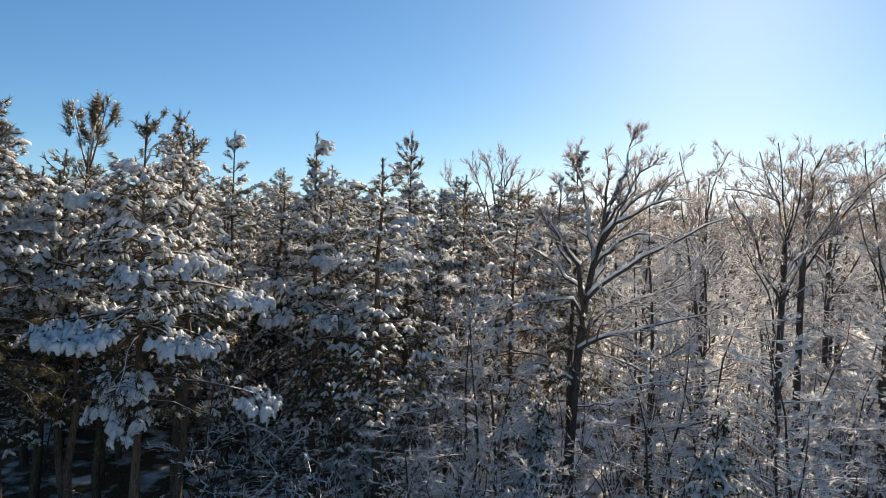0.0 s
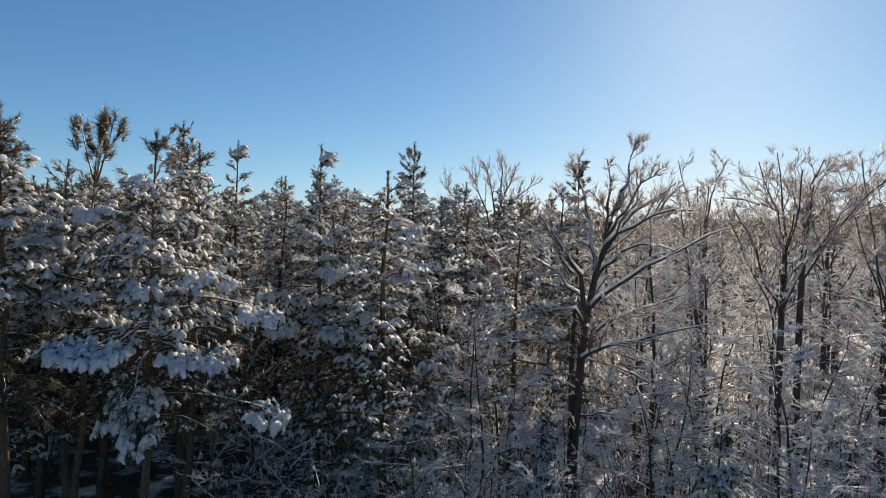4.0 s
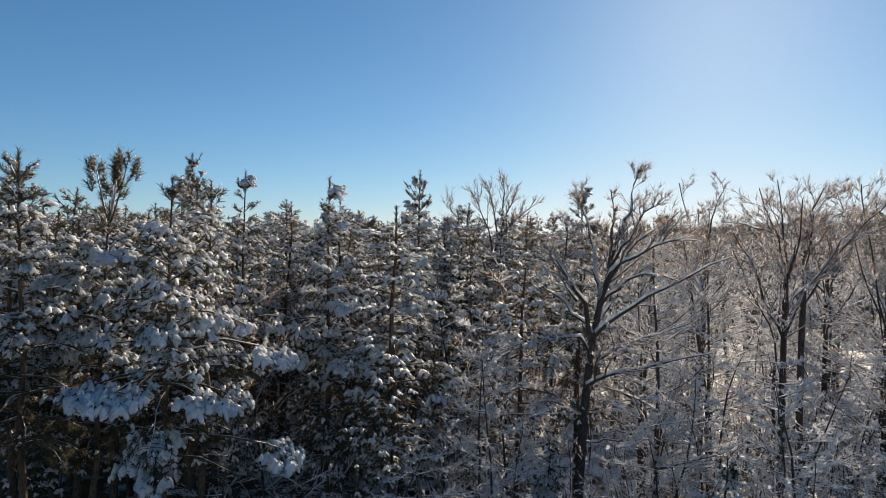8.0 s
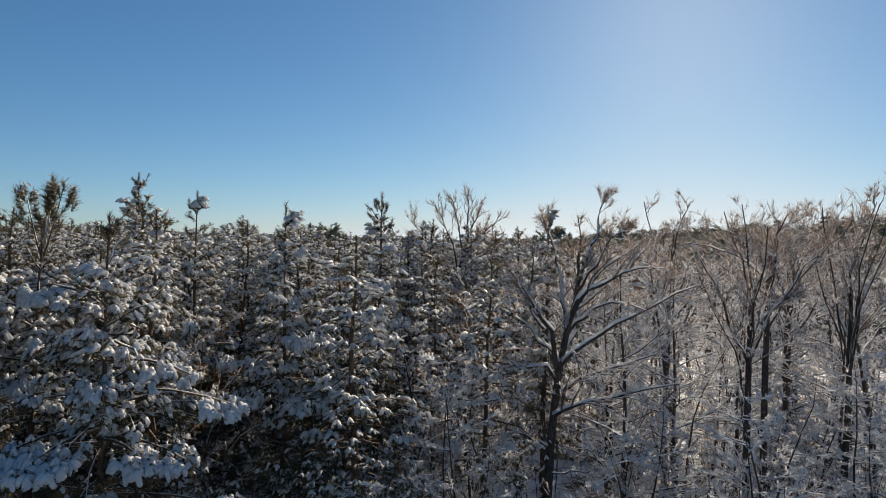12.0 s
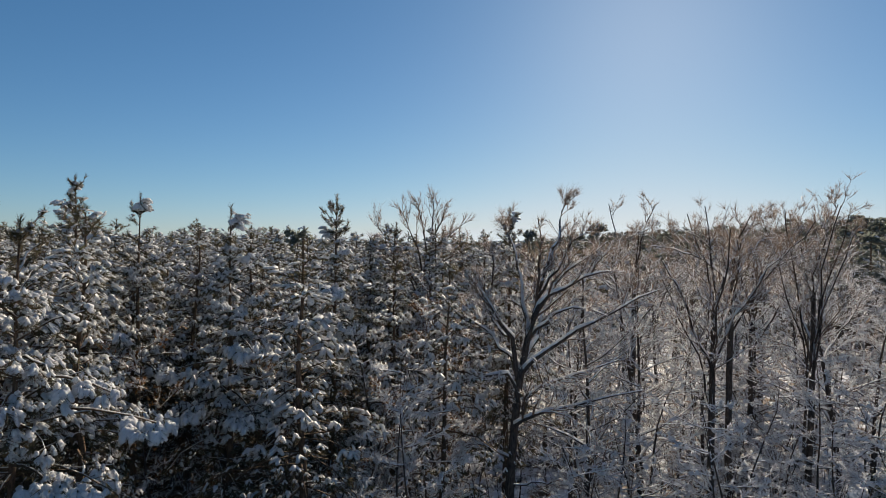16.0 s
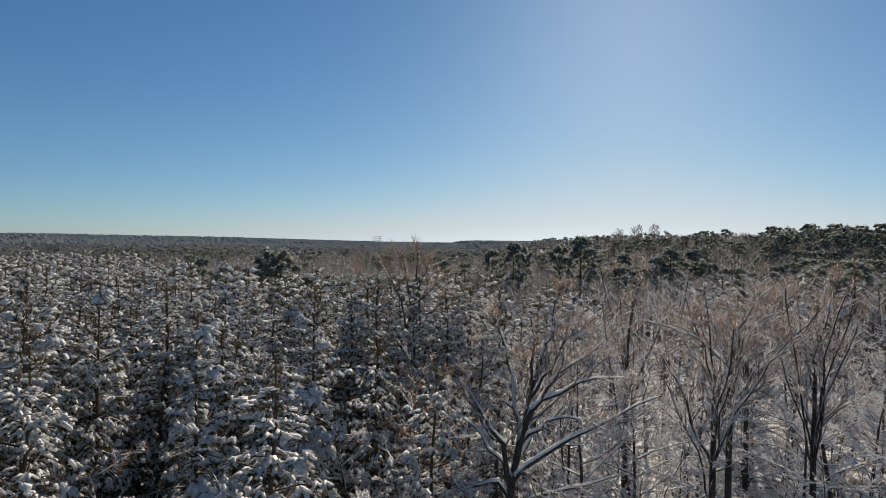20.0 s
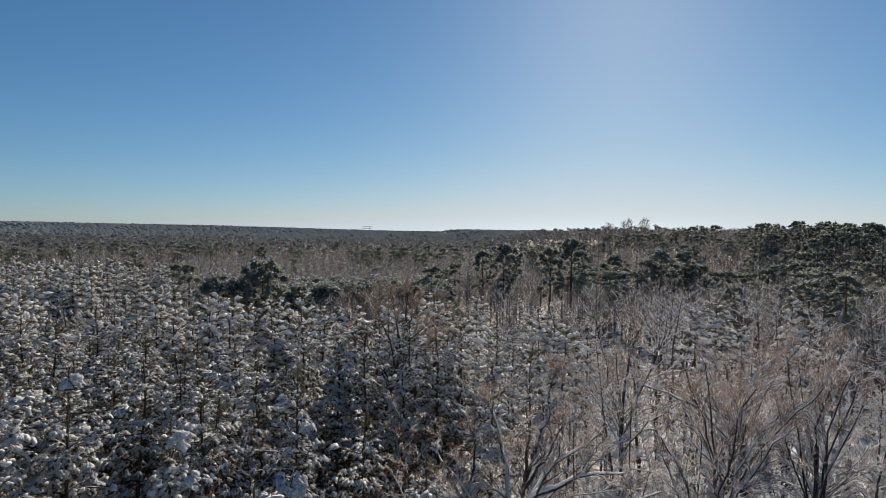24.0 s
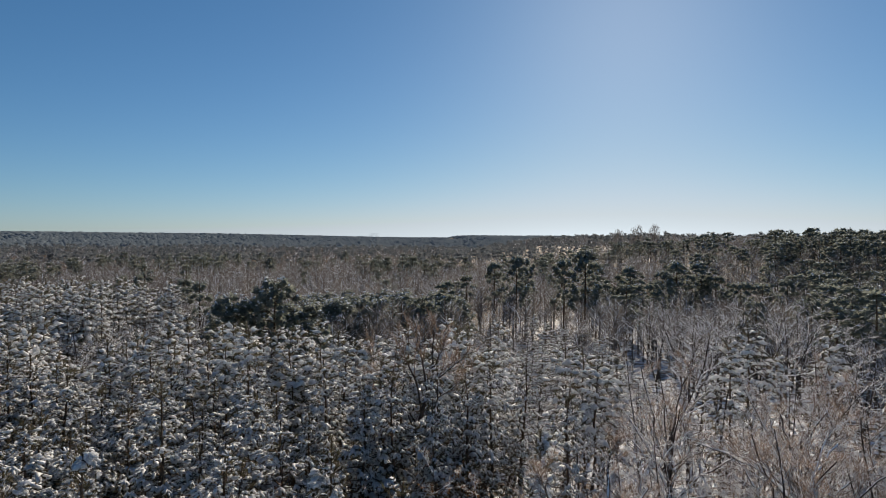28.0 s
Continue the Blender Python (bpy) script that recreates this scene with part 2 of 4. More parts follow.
OCTA = (np.array([[1, 0, 0], [0, 1, 0], [-1, 0, 0], [0, -1, 0], [0, 0, 1], [0, 0, -1]], float),
        np.array([[0, 1, 4], [1, 2, 4], [2, 3, 4], [3, 0, 4], [1, 0, 5], [2, 1, 5], [3, 2, 5], [0, 3, 5]]))


def stamp(geo, template, frames, places):
    """Sets a template down many times: frames (n, 3, 3) has the images of its axes as columns."""
    v, t = template
    n = len(places)
    if not n:
        return
    w = np.einsum("nij,vj->nvi", frames, v) + places[:, None]
    geo.add(w.reshape(-1, 3), (t[None] + (np.arange(n) * len(v))[:, None, None]).reshape(-1, 3))


def frames_along(ahead, size, rng, spin=True):
    """Frames with x along the given ways; the rest turned at random."""
    ahead = unit(np.asarray(ahead, float))
    up = np.tile((0.0, 0, 1.0), (len(ahead), 1))
    side = unit(np.cross(up, ahead) + 1e-6)
    top = np.cross(ahead, side)
    if spin:
        a = rng.uniform(0, 2 * np.pi, len(ahead))[:, None]
        side, top = side * np.cos(a) + top * np.sin(a), top * np.cos(a) - side * np.sin(a)
    return np.stack([ahead, side, top], 2) * np.asarray(size, float).reshape(-1, 1, 1)


def needle_tuft(rng, blades, length, width, spread, back=0.25):
    """A brush of needle blades round the x axis."""
    v, t = [], []
    for n in range(blades):
        a, lean = rng.uniform(0, 2 * np.pi), spread * (0.35 + 0.65 * rng.random())
        d = np.array([np.cos(lean), np.sin(lean) * np.cos(a), np.sin(lean) * np.sin(a)])
        root = np.array([rng.uniform(-back, 0.35 * length), 0, 0])
        s = unit(np.cross(d, rng.normal(size=3))) * width / 2
        tip = root + d * length * rng.uniform(0.75, 1.1)
        v += [root - s, root + s, tip]
        t.append([3 * n, 3 * n + 1, 3 * n + 2])
    return np.array(v), np.array(t)


def lumpy(ball, rng, sx, sy, sz, rough=0.22, lift=0.0):
    v, t = ball
    k = 1 + rough * (rng.random(len(v)) * 2 - 1)
    w = v * k[:, None] * (sx, sy, sz)
    w[:, 2] += lift - 0.35 * np.abs(w[:, 0]) * (w[:, 0] > 0)      # the outer end hangs
    return w, t


def lobe(rng, length, r, sides, rings, droop):
    """A finger of snow along x: rounded on top, flatter below, its end hanging."""
    s = np.linspace(0.14, 0.82, rings)
    a = np.arange(sides) * 2 * np.pi / sides
    w = r * np.sqrt(np.clip(1 - (1.9 * s - 0.95) ** 2, 0.25, 1)) * rng.uniform(0.8, 1.2, rings)
    ring = np.stack([np.repeat(s * length, sides), np.outer(w, np.cos(a)).ravel() * 1.1, np.outer(w, np.sin(a)).ravel()], 1)
    ring += rng.normal(size=ring.shape) * r * 0.12
    ring[:, 2] *= np.where(ring[:, 2] < 0, 0.6, 1.0)
    v = np.concatenate([ring, [(0, 0, 0), (length * 0.93, 0, 0)]])
    v[:, 2] -= droop * length * (np.clip(v[:, 0] / length, 0, 1.1)) ** 1.8
    i, j = np.meshgrid(np.arange(rings - 1), np.arange(sides), indexing="ij")
    q, k = (i * sides + j).ravel(), (i * sides + (j + 1) % sides).ravel()
    n, m = np.arange(sides), (np.arange(sides) + 1) % sides
    last, cap = (rings - 1) * sides, rings * sides
    return v, np.concatenate([np.stack([q, k + sides, k], 1), np.stack([q, q + sides, k + sides], 1),
                              np.stack([n, m, np.full(sides, cap)], 1), np.stack([last + m, last + n, np.full(sides, cap + 1)], 1)])


def glove(rng, fingers, length, r, sides=5, rings=3, fan=1.2, droop=0.55):
    """Snow caked on a spray of needles: fingers that fan out and hang."""
    g = Geo()
    for n in range(fingers):
        a = fan * ((n + 0.5) / fingers * 2 - 1) + rng.normal() * 0.15
        v, t = lobe(rng, length * rng.uniform(0.6, 1.15) * (1 - 0.3 * abs(a) / 1.5), r * rng.uniform(0.75, 1.2), sides, rings, droop * rng.uniform(0.5, 1.5))
        c, d = np.cos(a), np.sin(a)
        g.add(np.stack([v[:, 0] * c - v[:, 1] * d, v[:, 0] * d + v[:, 1] * c, v[:, 2] + rng.normal() * 0.012], 1), t)
    return g.arrays()


def puff(rng, blades, r, width):
    """A ball of short needle sprays, open below."""
    d = unit(rng.normal(size=(blades, 3)) + (0, 0, 0.35))
    root = d * r * rng.uniform(0.1, 0.5, (blades, 1))
    w = unit(np.cross(d, rng.normal(size=(blades, 3)))) * width * rng.uniform(0.6, 1.2, (blades, 1))
    v = np.stack([root - w, root + w, d * r * rng.uniform(0.7, 1.15, (blades, 1))], 1).reshape(-1, 3)
    return v, np.arange(3 * blades).reshape(-1, 3)


trng = np.random.default_rng(11)
TUFTS = [needle_tuft(trng, 34, 0.19, 0.015, 0.95, 0.16) for _ in range(4)]
TUFTS_MID = [needle_tuft(trng, 10, 0.2, 0.03, 0.95, 0.12) for _ in range(3)]
TUFTS_FAR = [needle_tuft(trng, 8, 0.42, 0.085, 1.3, 0.3) for _ in range(3)]
LOADS = [glove(trng, 5, 0.30, 0.064, 5, 3) for _ in range(4)]
MITTENS = [glove(trng, 3, 0.19, 0.044, 4, 2, 0.9) for _ in range(5)]
DABS = [glove(trng, 2, 0.13, 0.038, 4, 2, 0.6, 0.4) for _ in range(4)]
LOADS_MID = [glove(trng, 3, 0.20, 0.048, 3, 2, 0.9, 0.6) for _ in range(5)]
LOADS_FAR = [lumpy(OCTA, trng, 0.22, 0.13, 0.10, 0.4) for _ in range(4)]
PUFFS = [puff(trng, 14, 0.62, 0.105) for _ in range(5)]
PUFFS_FAR = [puff(trng, 10, 1.0, 0.24) for _ in range(3)]


def scatter(geo, templates, ahead, size, places, rng, spin=True):
    pick = rng.integers(0, len(templates), len(places))
    f = frames_along(ahead, size, rng, spin)
    for n, tpl in enumerate(templates):
        stamp(geo, tpl, f[pick == n], places[pick == n])


# ---------------------------------------------------------------- ground
def smooth(a, b, x):
    u = np.clip((np.asarray(x, float) - a) / (b - a), 0, 1)
    return u * u * (3 - 2 * u)


def ground_z(x, y):
    x, y = np.asarray(x, float), np.asarray(y, float)
    d = np.hypot(x, y)
    z = -3.2 * smooth(55, 130, y)
    z = z + 12.5 * smooth(40, 125, x) * smooth(70, 190, y)
    z = z + 13.0 * smooth(500, 3800, d) + 17.0 * smooth(200, 1400, -x) * smooth(300, 1200, y)
    z = z + 1.6 * np.sin(x * 0.006 + 1.3) * np.sin(y * 0.0047) * smooth(150, 700, d)
    return z + 0.25 * np.sin(x * 0.21) * np.cos(y * 0.17 + 0.6)


def build_ground():
    radii = np.concatenate([[0.0], np.arange(2, 60, 2.5), np.geomspace(60, 4900, 70)])
    a = np.linspace(0, 2 * np.pi, 181)[:-1]
    x, y = radii[:, None] * np.cos(a), radii[:, None] * np.sin(a)
    v = np.stack([x, y, ground_z(x, y)], 2).reshape(-1, 3)
    i, j = np.meshgrid(np.arange(len(radii) - 1), np.arange(len(a)), indexing="ij")
    q, k = (i * len(a) + j).ravel(), (i * len(a) + (j + 1) % len(a)).ravel()
    g = Geo()
    g.add(v, np.concatenate([np.stack([q, q + len(a), k + len(a)], 1), np.stack([q, k + len(a), k], 1)]))
    ob = new("ground", g.mesh("ground", GROUND, True))
    return tagged(ob, "snow-covered forest floor with brown leaf litter showing", "ground", kind="structure")


build_ground()


# ---------------------------------------------------------------- pines
def pine_branches(rng, height, crown_base, reach, whorl, per_whorl, lean=(0.0, 0.0)):
    """Yields for each branch its points, its radius and where it sits in the crown (0 low, 1 top)."""
    z, side = crown_base, rng.uniform(0, 2 * np.pi)
    while z < height - 0.4:
        u = (z - crown_base) / (height - crown_base)
        turn = rng.uniform(0, 2 * np.pi)
        for n in range(per_whorl):
            if rng.random() < 0.2 or (u > 0.72 and n > 3):
                continue
            az = turn + 2 * np.pi * n / per_whorl + rng.normal() * 0.25
            length = (reach * (1 - u) ** 0.75 * (0.55 + 0.45 * min(1, u / 0.2)) + 0.22) * rng.uniform(0.55, 1.2) * (1 + 0.22 * np.cos(az - side))
            rise = np.radians(2 + 20 * u + 44 * u ** 3 + rng.normal() * 9)
            droop = (0.10 + 0.30 * (1 - u)) * rng.uniform(0.6, 1.3)
            s = np.linspace(0, 1, 5)[:, None]
            flat = np.array([np.cos(az) * np.cos(rise), np.sin(az) * np.cos(rise), np.sin(rise)])
            root = np.array([lean[0] * z, lean[1] * z, z + rng.normal() * 0.06])
            yield root + flat * length * s + np.array([0, 0, -droop * length]) * s ** 2.6 + rng.normal(size=(5, 3)) * s * 0.035, 0.010 + 0.010 * length, u
        z += whorl * (1.0 - 0.35 * u) * rng.uniform(0.8, 1.2)


def branch_tufts(rng, pts, count, span=0.72, u=0.0):
    """Places and ways of the needle brushes along a branch; side shoots stand out in its own plane."""
    n = max(2, count)
    s = np.sort(1 - rng.random(n) ** 1.3 * span)
    s[-1] = 1.0
    f = s * (len(pts) - 1)
    i = np.minimum(f.astype(int), len(pts) - 2)
    at = pts[i] + (pts[i + 1] - pts[i]) * (f - i)[:, None]
    ahead = unit(pts[i + 1] - pts[i])
    side = unit(np.cross(ahead, (0, 0, 1.0)))
    length = np.linalg.norm(pts[-1] - pts[0])
    out = rng.uniform(0.12, 0.42, n) * length * (1.15 - 0.75 * s) * np.where(np.arange(n) % 2, 1, -1)
    out[-1] = 0
    way = unit(ahead + side * np.sign(out)[:, None] * 0.8 + np.array([0, 0, -0.6 + 1.3 * float(smooth(0.6, 0.95, u))]) + rng.normal(size=(n, 3)) * 0.22)
    tip = at + side * out[:, None] + np.array([0, 0, -1.0]) * np.abs(out)[:, None] * 0.25
    return at, tip, way


def trunk_points(height, lean, rng, wobble=0.05, n=9):
    z = np.linspace(0, height, n)
    p = np.stack([lean[0] * z, lean[1] * z, z], 1)
    p[1:-1, :2] += rng.normal(size=(n - 2, 2)) * wobble
    return p


def hero_pine(x, y, top, seed, crown=0.3, reach=2.2, lean=(0.0, 0.0), label="", whorl=0.5, dens=1.0, snowy=0.75, per=5, heavy=(), forks=()):
    """A young pine close to the camera, each branch a part with its needles and its load of snow."""
    rng = np.random.default_rng(seed)
    g = float(ground_z(x, y))
    h = top - g
    root = new("pine_tree")
    root.location = (x - lean[0] * h, y - lean[1] * h, g)
    tagged(root, label or "young pine with dark trunk and snow-laden drooping branches", "tree", "young pines in the plantation")
    t = Geo()
    tube(t, trunk_points(h, lean, rng, 0.03), np.linspace(0.0115 * h, 0.012, 9), 8)
    part("trunk", t, PINE_BARK, root)
    limbs = [(pts, r, u, rng.random() < 0.08) for pts, r, u in pine_branches(rng, h, crown * h, reach, whorl, per, lean)]
    for ex, ey, ez in heavy:                               # boughs bent down by their load
        end = np.array([ex, ey, ez]) - root.location
        z = end[2] + 0.12 * np.hypot(end[0], end[1])
        a = np.array([lean[0] * z, lean[1] * z, z])
        s = np.linspace(0, 1, 5)[:, None]
        limbs.append((a + (end - a) * s + (0, 0, 0.35) * (s - s ** 2) * 2, 0.035, 0.2, True))
    for dx, dy, dz in forks:                               # leaders that part above the crown
        a = np.array([lean[0] * h, lean[1] * h, h - 0.6])
        b = a + (dx, dy, dz)
        s = np.linspace(0, 1, 5)[:, None]
        limbs.append((a + (b - a) * s + (0, 0, -0.18) * (s - s ** 2) * 2, 0.028, 0.9, False))
    for pts, r, u, loaded in limbs:
        length = np.linalg.norm(pts[-1] - pts[0])
        wood, leaf, snow = Geo(), Geo(), Geo()
        tube(wood, pts, np.linspace(r, 0.006, 5), 4)
        at, tip, way = branch_tufts(rng, pts, int((2.5 + 8.0 * length) * dens), min(0.72, 0.75 / length) if loaded else 0.3 if u == 0.9 else 0.78, u)
        for a, b in zip(at, tip):
            if np.linalg.norm(b - a) > 0.1:
                tube(wood, [a, (a + b) / 2 + (0, 0, 0.03), b], [0.008, 0.006, 0.004], 3)
        size = rng.uniform(0.8, 1.2, len(tip)) * (1.25 if u == 0.9 else 1.0 if u < 0.75 else 0.8)
        if loaded:
            way = unit(way + (0, 0, -0.6))
        scatter(leaf, TUFTS, way, size, tip, rng)
        b = part("branch", wood, PINE_BARK, root)
        tagged(part("needles", leaf, NEEDLE, b), kind="stuff")
        load = rng.random(len(tip)) < (0.92 if loaded or u == 0.9 else snowy * (0.2 if u < 0.25 else 1.2 if u < 0.85 else 0.7))
        at, way2 = tip[load], unit(way[load] + (0, 0, -0.1))
        near = at + rng.normal(size=(len(at), 3)) * 0.07
        flat = unit(way2 * (1, 1, 0.5))
        if loaded:
            scatter(snow, LOADS, flat, rng.uniform(0.6, 1.15, len(at)), at - flat * 0.05 + (0, 0, 0.05), rng, False)
            scatter(snow, MITTENS, flat, rng.uniform(0.7, 1.2, len(at)), near - flat * 0.12 + (0, 0, 0.06), rng, False)
        else:
            k = 0.55 if u < 0.3 else 1.0 if u < 0.82 else 0.6
            scatter(snow, MITTENS, flat, (0.8 + 0.8 * rng.random(len(at)) ** 1.5) * k, at - flat * 0.06 + (0, 0, 0.075), rng, False)
            scatter(snow, DABS, flat, (0.7 + 0.9 * rng.random(len(at)) ** 1.5) * k, near - flat * 0.1 + (0, 0, 0.07), rng, False)
        w = np.linspace(max(r, 0.015), 0.012, 5) * rng.uniform(0.5, 1.3) * (1.0 if u > 0.25 else 0.5)
        tube(snow, pts + np.stack([0 * w, 0 * w, r * 0.6 + w * 0.4], 1), w, 3)
        tagged(part("snow_load", snow, SNOW, b, smooth=True), kind="stuff")
    lead = Geo()
    spike = np.array([lean[0] * h, lean[1] * h, h])
    scatter(lead, TUFTS, np.tile((0.05, 0, 1.0), (4, 1)) + rng.normal(size=(4, 3)) * 0.15, np.full(4, 0.95), spike + np.linspace(-0.5, 0, 4)[:, None] * (0, 0, 1), rng)
    part("leader", lead, NEEDLE, root)
    # dead snags below the crown
    for z in np.arange(0.1 * h, crown * h, 0.5):
        a, l = rng.uniform(0, 2 * np.pi), rng.uniform(0.4, 1.3)
        d = np.array([np.cos(a), np.sin(a), rng.uniform(-0.25, 0.1)])
        c = np.array([lean[0] * z, lean[1] * z, z])
        dead = Geo()
        tube(dead, [c, c + d * l * 0.5, c + d * l + (0, 0, -0.1 * l)], [0.016, 0.01, 0.004], 3)
        part("dead_branch", dead, PINE_BARK, root)
    return root


def pine_model(seed, h, crown=0.3, reach=1.9, whorl=0.55, per=5, dens=4.6, snowy=0.95, tuft=1.0, tufts=None, loads=None, far_load=1.4):
    """Shared meshes of a pine seen from further off: trunk with limbs, needles, snow."""
    rng = np.random.default_rng(seed)
    wood, leaf, snow = Geo(), Geo(), Geo()
    lean = rng.normal(size=2) * 0.012
    tube(wood, trunk_points(h, lean, rng), np.linspace(0.011 * h, 0.015, 9), 6)
    for pts, r, u in pine_branches(rng, h, crown * h, reach, whorl, per, lean):
        if tufts is None:
            tube(wood, pts[::2], [r, r * 0.7, 0.006], 3)
        length = np.linalg.norm(pts[-1] - pts[0])
        at, tip, way = branch_tufts(rng, pts, int(2 + dens * length), 0.82, u)
        size = tuft * rng.uniform(0.8, 1.3, len(tip))
        scatter(leaf, tufts or TUFTS_MID, way, size, tip, rng)
        load = rng.random(len(tip)) < snowy * (1.0 if u < 0.85 else 0.5)
        way2 = unit(way[load] + (0, 0, -0.1))
        flat = unit(way2 * (1, 1, 0.5) + rng.normal(size=way2.shape) * 0.2)
        scatter(snow, loads or LOADS_MID, flat, size[load] * (far_load if tufts else 1.0) * (0.85 + 0.8 * rng.random(load.sum()) ** 1.4) * (1.0 if u > 0.3 else 0.6), tip[load] - flat * 0.07 + (0, 0, 0.09 if tufts is None else 0.16), rng, False)
    scatter(leaf, tufts or TUFTS_MID, np.tile((0.05, 0, 1.0), (3, 1)), np.full(3, tuft * 0.9), np.array([lean[0] * h, lean[1] * h, h]) + np.linspace(-0.5, -0.1, 3)[:, None] * (0, 0, 1), rng)
    return wood, leaf, snow


# ---------------------------------------------------------------- bare trees
def bare_top(z):
    """How much of the snow the wind has left at a height."""
    return 1 - 0.9 * smooth(9.4, 12.2, z)


def limb_path(rng, start, way, length, rise, n=5, wobble=0.06):
    """A limb that wanders and bends towards the light (rise > 0) or hangs."""
    p, d, out = np.array(start, float), unit(np.array(way, float)), []
    for _ in range(n):
        out.append(p.copy())
        p = p + d * length / (n - 1)
        d = unit(d + rng.normal(size=3) * wobble * 2 + (0, 0, rise / n))
    return np.array(out)


FLAT = 0.5                                                # side twigs keep near the level


def grow(rng, wood, snow, pts, r0, r1, level, counts, spread, shrink, snow_r, sides, rise, ends, bough=None):
    """A limb with its side limbs and twigs; snow lies along the top of the stronger ones."""
    n = len(pts)
    if sides[0] == 1:                                      # a twig: one sliver
        w = unit(np.cross(pts[-1] - pts[0], rng.normal(size=3))) * r0 * 1.2
        wood.add(np.stack([pts[0] - w, pts[0] + w, pts[n // 2] + w * 0.6, pts[-1]]), np.array([[0, 1, 2], [0, 2, 3]]))
    else:
        tube(wood if bough is None else bough, pts, np.linspace(r0, r1, n), sides[0])
    if snow is not None and level < 2 and sides[0] > 1 and rng.random() < 0.9 * (0.4 + 0.6 * bare_top(pts[-1][2])):
        w = np.clip(np.linspace(r0, r1, n) * (1.15 if level == 0 else 0.8), snow_r if level == 0 else snow_r * 0.7, 0.09) * rng.uniform(0.6, 1.2, n)
        tube(snow, pts + np.stack([0 * w, 0 * w, np.linspace(r0, r1, n) * 0.75 + w * 0.4], 1), w, 4)
    if level >= 1:
        ends.append((pts[0], pts[-1]))
    if level >= len(counts):
        return
    length = np.linalg.norm(np.diff(pts, axis=0), axis=1).sum()
    for k in range(counts[level]):
        s = rng.uniform(0.22, 0.98) * (n - 1)
        i = min(int(s), n - 2)
        a = pts[i] + (pts[i + 1] - pts[i]) * (s - i)
        ahead = unit(pts[i + 1] - pts[i])
        side = unit(np.cross(ahead, rng.normal(size=3)) * (1, 1, FLAT))
        way = unit(ahead * np.cos(spread) + side * np.sin(spread) * rng.uniform(0.7, 1.2) + (0, 0, 0.12))
        l = length * shrink * rng.uniform(0.6, 1.2) * (1.1 - 0.55 * s / (n - 1))
        rr = max((r0 + (r1 - r0) * s / (n - 1)) * 0.6, 0.006)
        m = 4 if level == 0 else 3
        grow(rng, wood, snow, limb_path(rng, a, way, l, rise, m, 0.13), rr, max(rr * 0.3, 0.004), level + 1, counts, spread, shrink, snow_r, sides[1:] or sides, rise, ends)


def twigs(rng, geo, ends, each, length, width, lift=0.0):
    """The finest twigs, one sliver each, along the given ends."""
    a, b = np.array([e[0] for e in ends]), np.array([e[1] for e in ends])
    a, b = np.repeat(a, each, 0), np.repeat(b, each, 0)
    n = len(a)
    s = rng.uniform(0.15, 1.0, (n, 1))
    root = a + (b - a) * s + (0, 0, lift)
    d = unit(unit(b - a) * 0.9 + rng.normal(size=(n, 3)) * (0.3, 0.3, 0.22) + (0, 0, 0.2)) * length * rng.uniform(0.4, 1.2, (n, 1))
    w = unit(np.cross(d, rng.normal(size=(n, 3)))) * width * rng.uniform(0.6, 1.2, (n, 1)) / 2
    v = np.stack([root - w, root + w, root + d], 1).reshape(-1, 3)
    geo.add(v, np.arange(3 * n).reshape(-1, 3))


def flecks(rng, geo, ends, each, length, width):
    """Short ridges of snow lying along the twigs."""
    a, b = np.array([e[0] for e in ends]), np.array([e[1] for e in ends])
    a, b = np.repeat(a, each, 0), np.repeat(b, each, 0)
    n = len(a)
    c = a + (b - a) * rng.uniform(0.05, 1.0, (n, 1)) + rng.normal(size=(n, 3)) * 0.02
    keep = rng.random(n) < bare_top(c[:, 2])
    a, b, c, n = a[keep], b[keep], c[keep], int(keep.sum())
    d = unit(unit(b - a) + rng.normal(size=(n, 3)) * 0.18) * length * rng.uniform(0.35, 1.0, (n, 1)) / 2
    w = unit(np.cross(d, (0, 0, 1.0))) * width * rng.uniform(0.5, 1.0, (n, 1)) / 2
    up = np.abs(w).max(1)[:, None] * (0, 0, 1.4)
    v = np.stack([c - d - w * 0.5, c - d + w * 0.5, c + d - w * 0.4, c + d + w * 0.4, c - w, c + w, c + up, c - d * 0.7 + up * 0.6, c + d * 0.7 + up * 0.6], 1).reshape(-1, 3)
    q = 9 * np.arange(n)[:, None]
    geo.add(v, np.concatenate([q + k for k in ((0, 4, 7), (4, 6, 7), (4, 2, 8), (4, 8, 6), (1, 7, 5), (5, 7, 6), (5, 8, 3), (5, 6, 8))]))


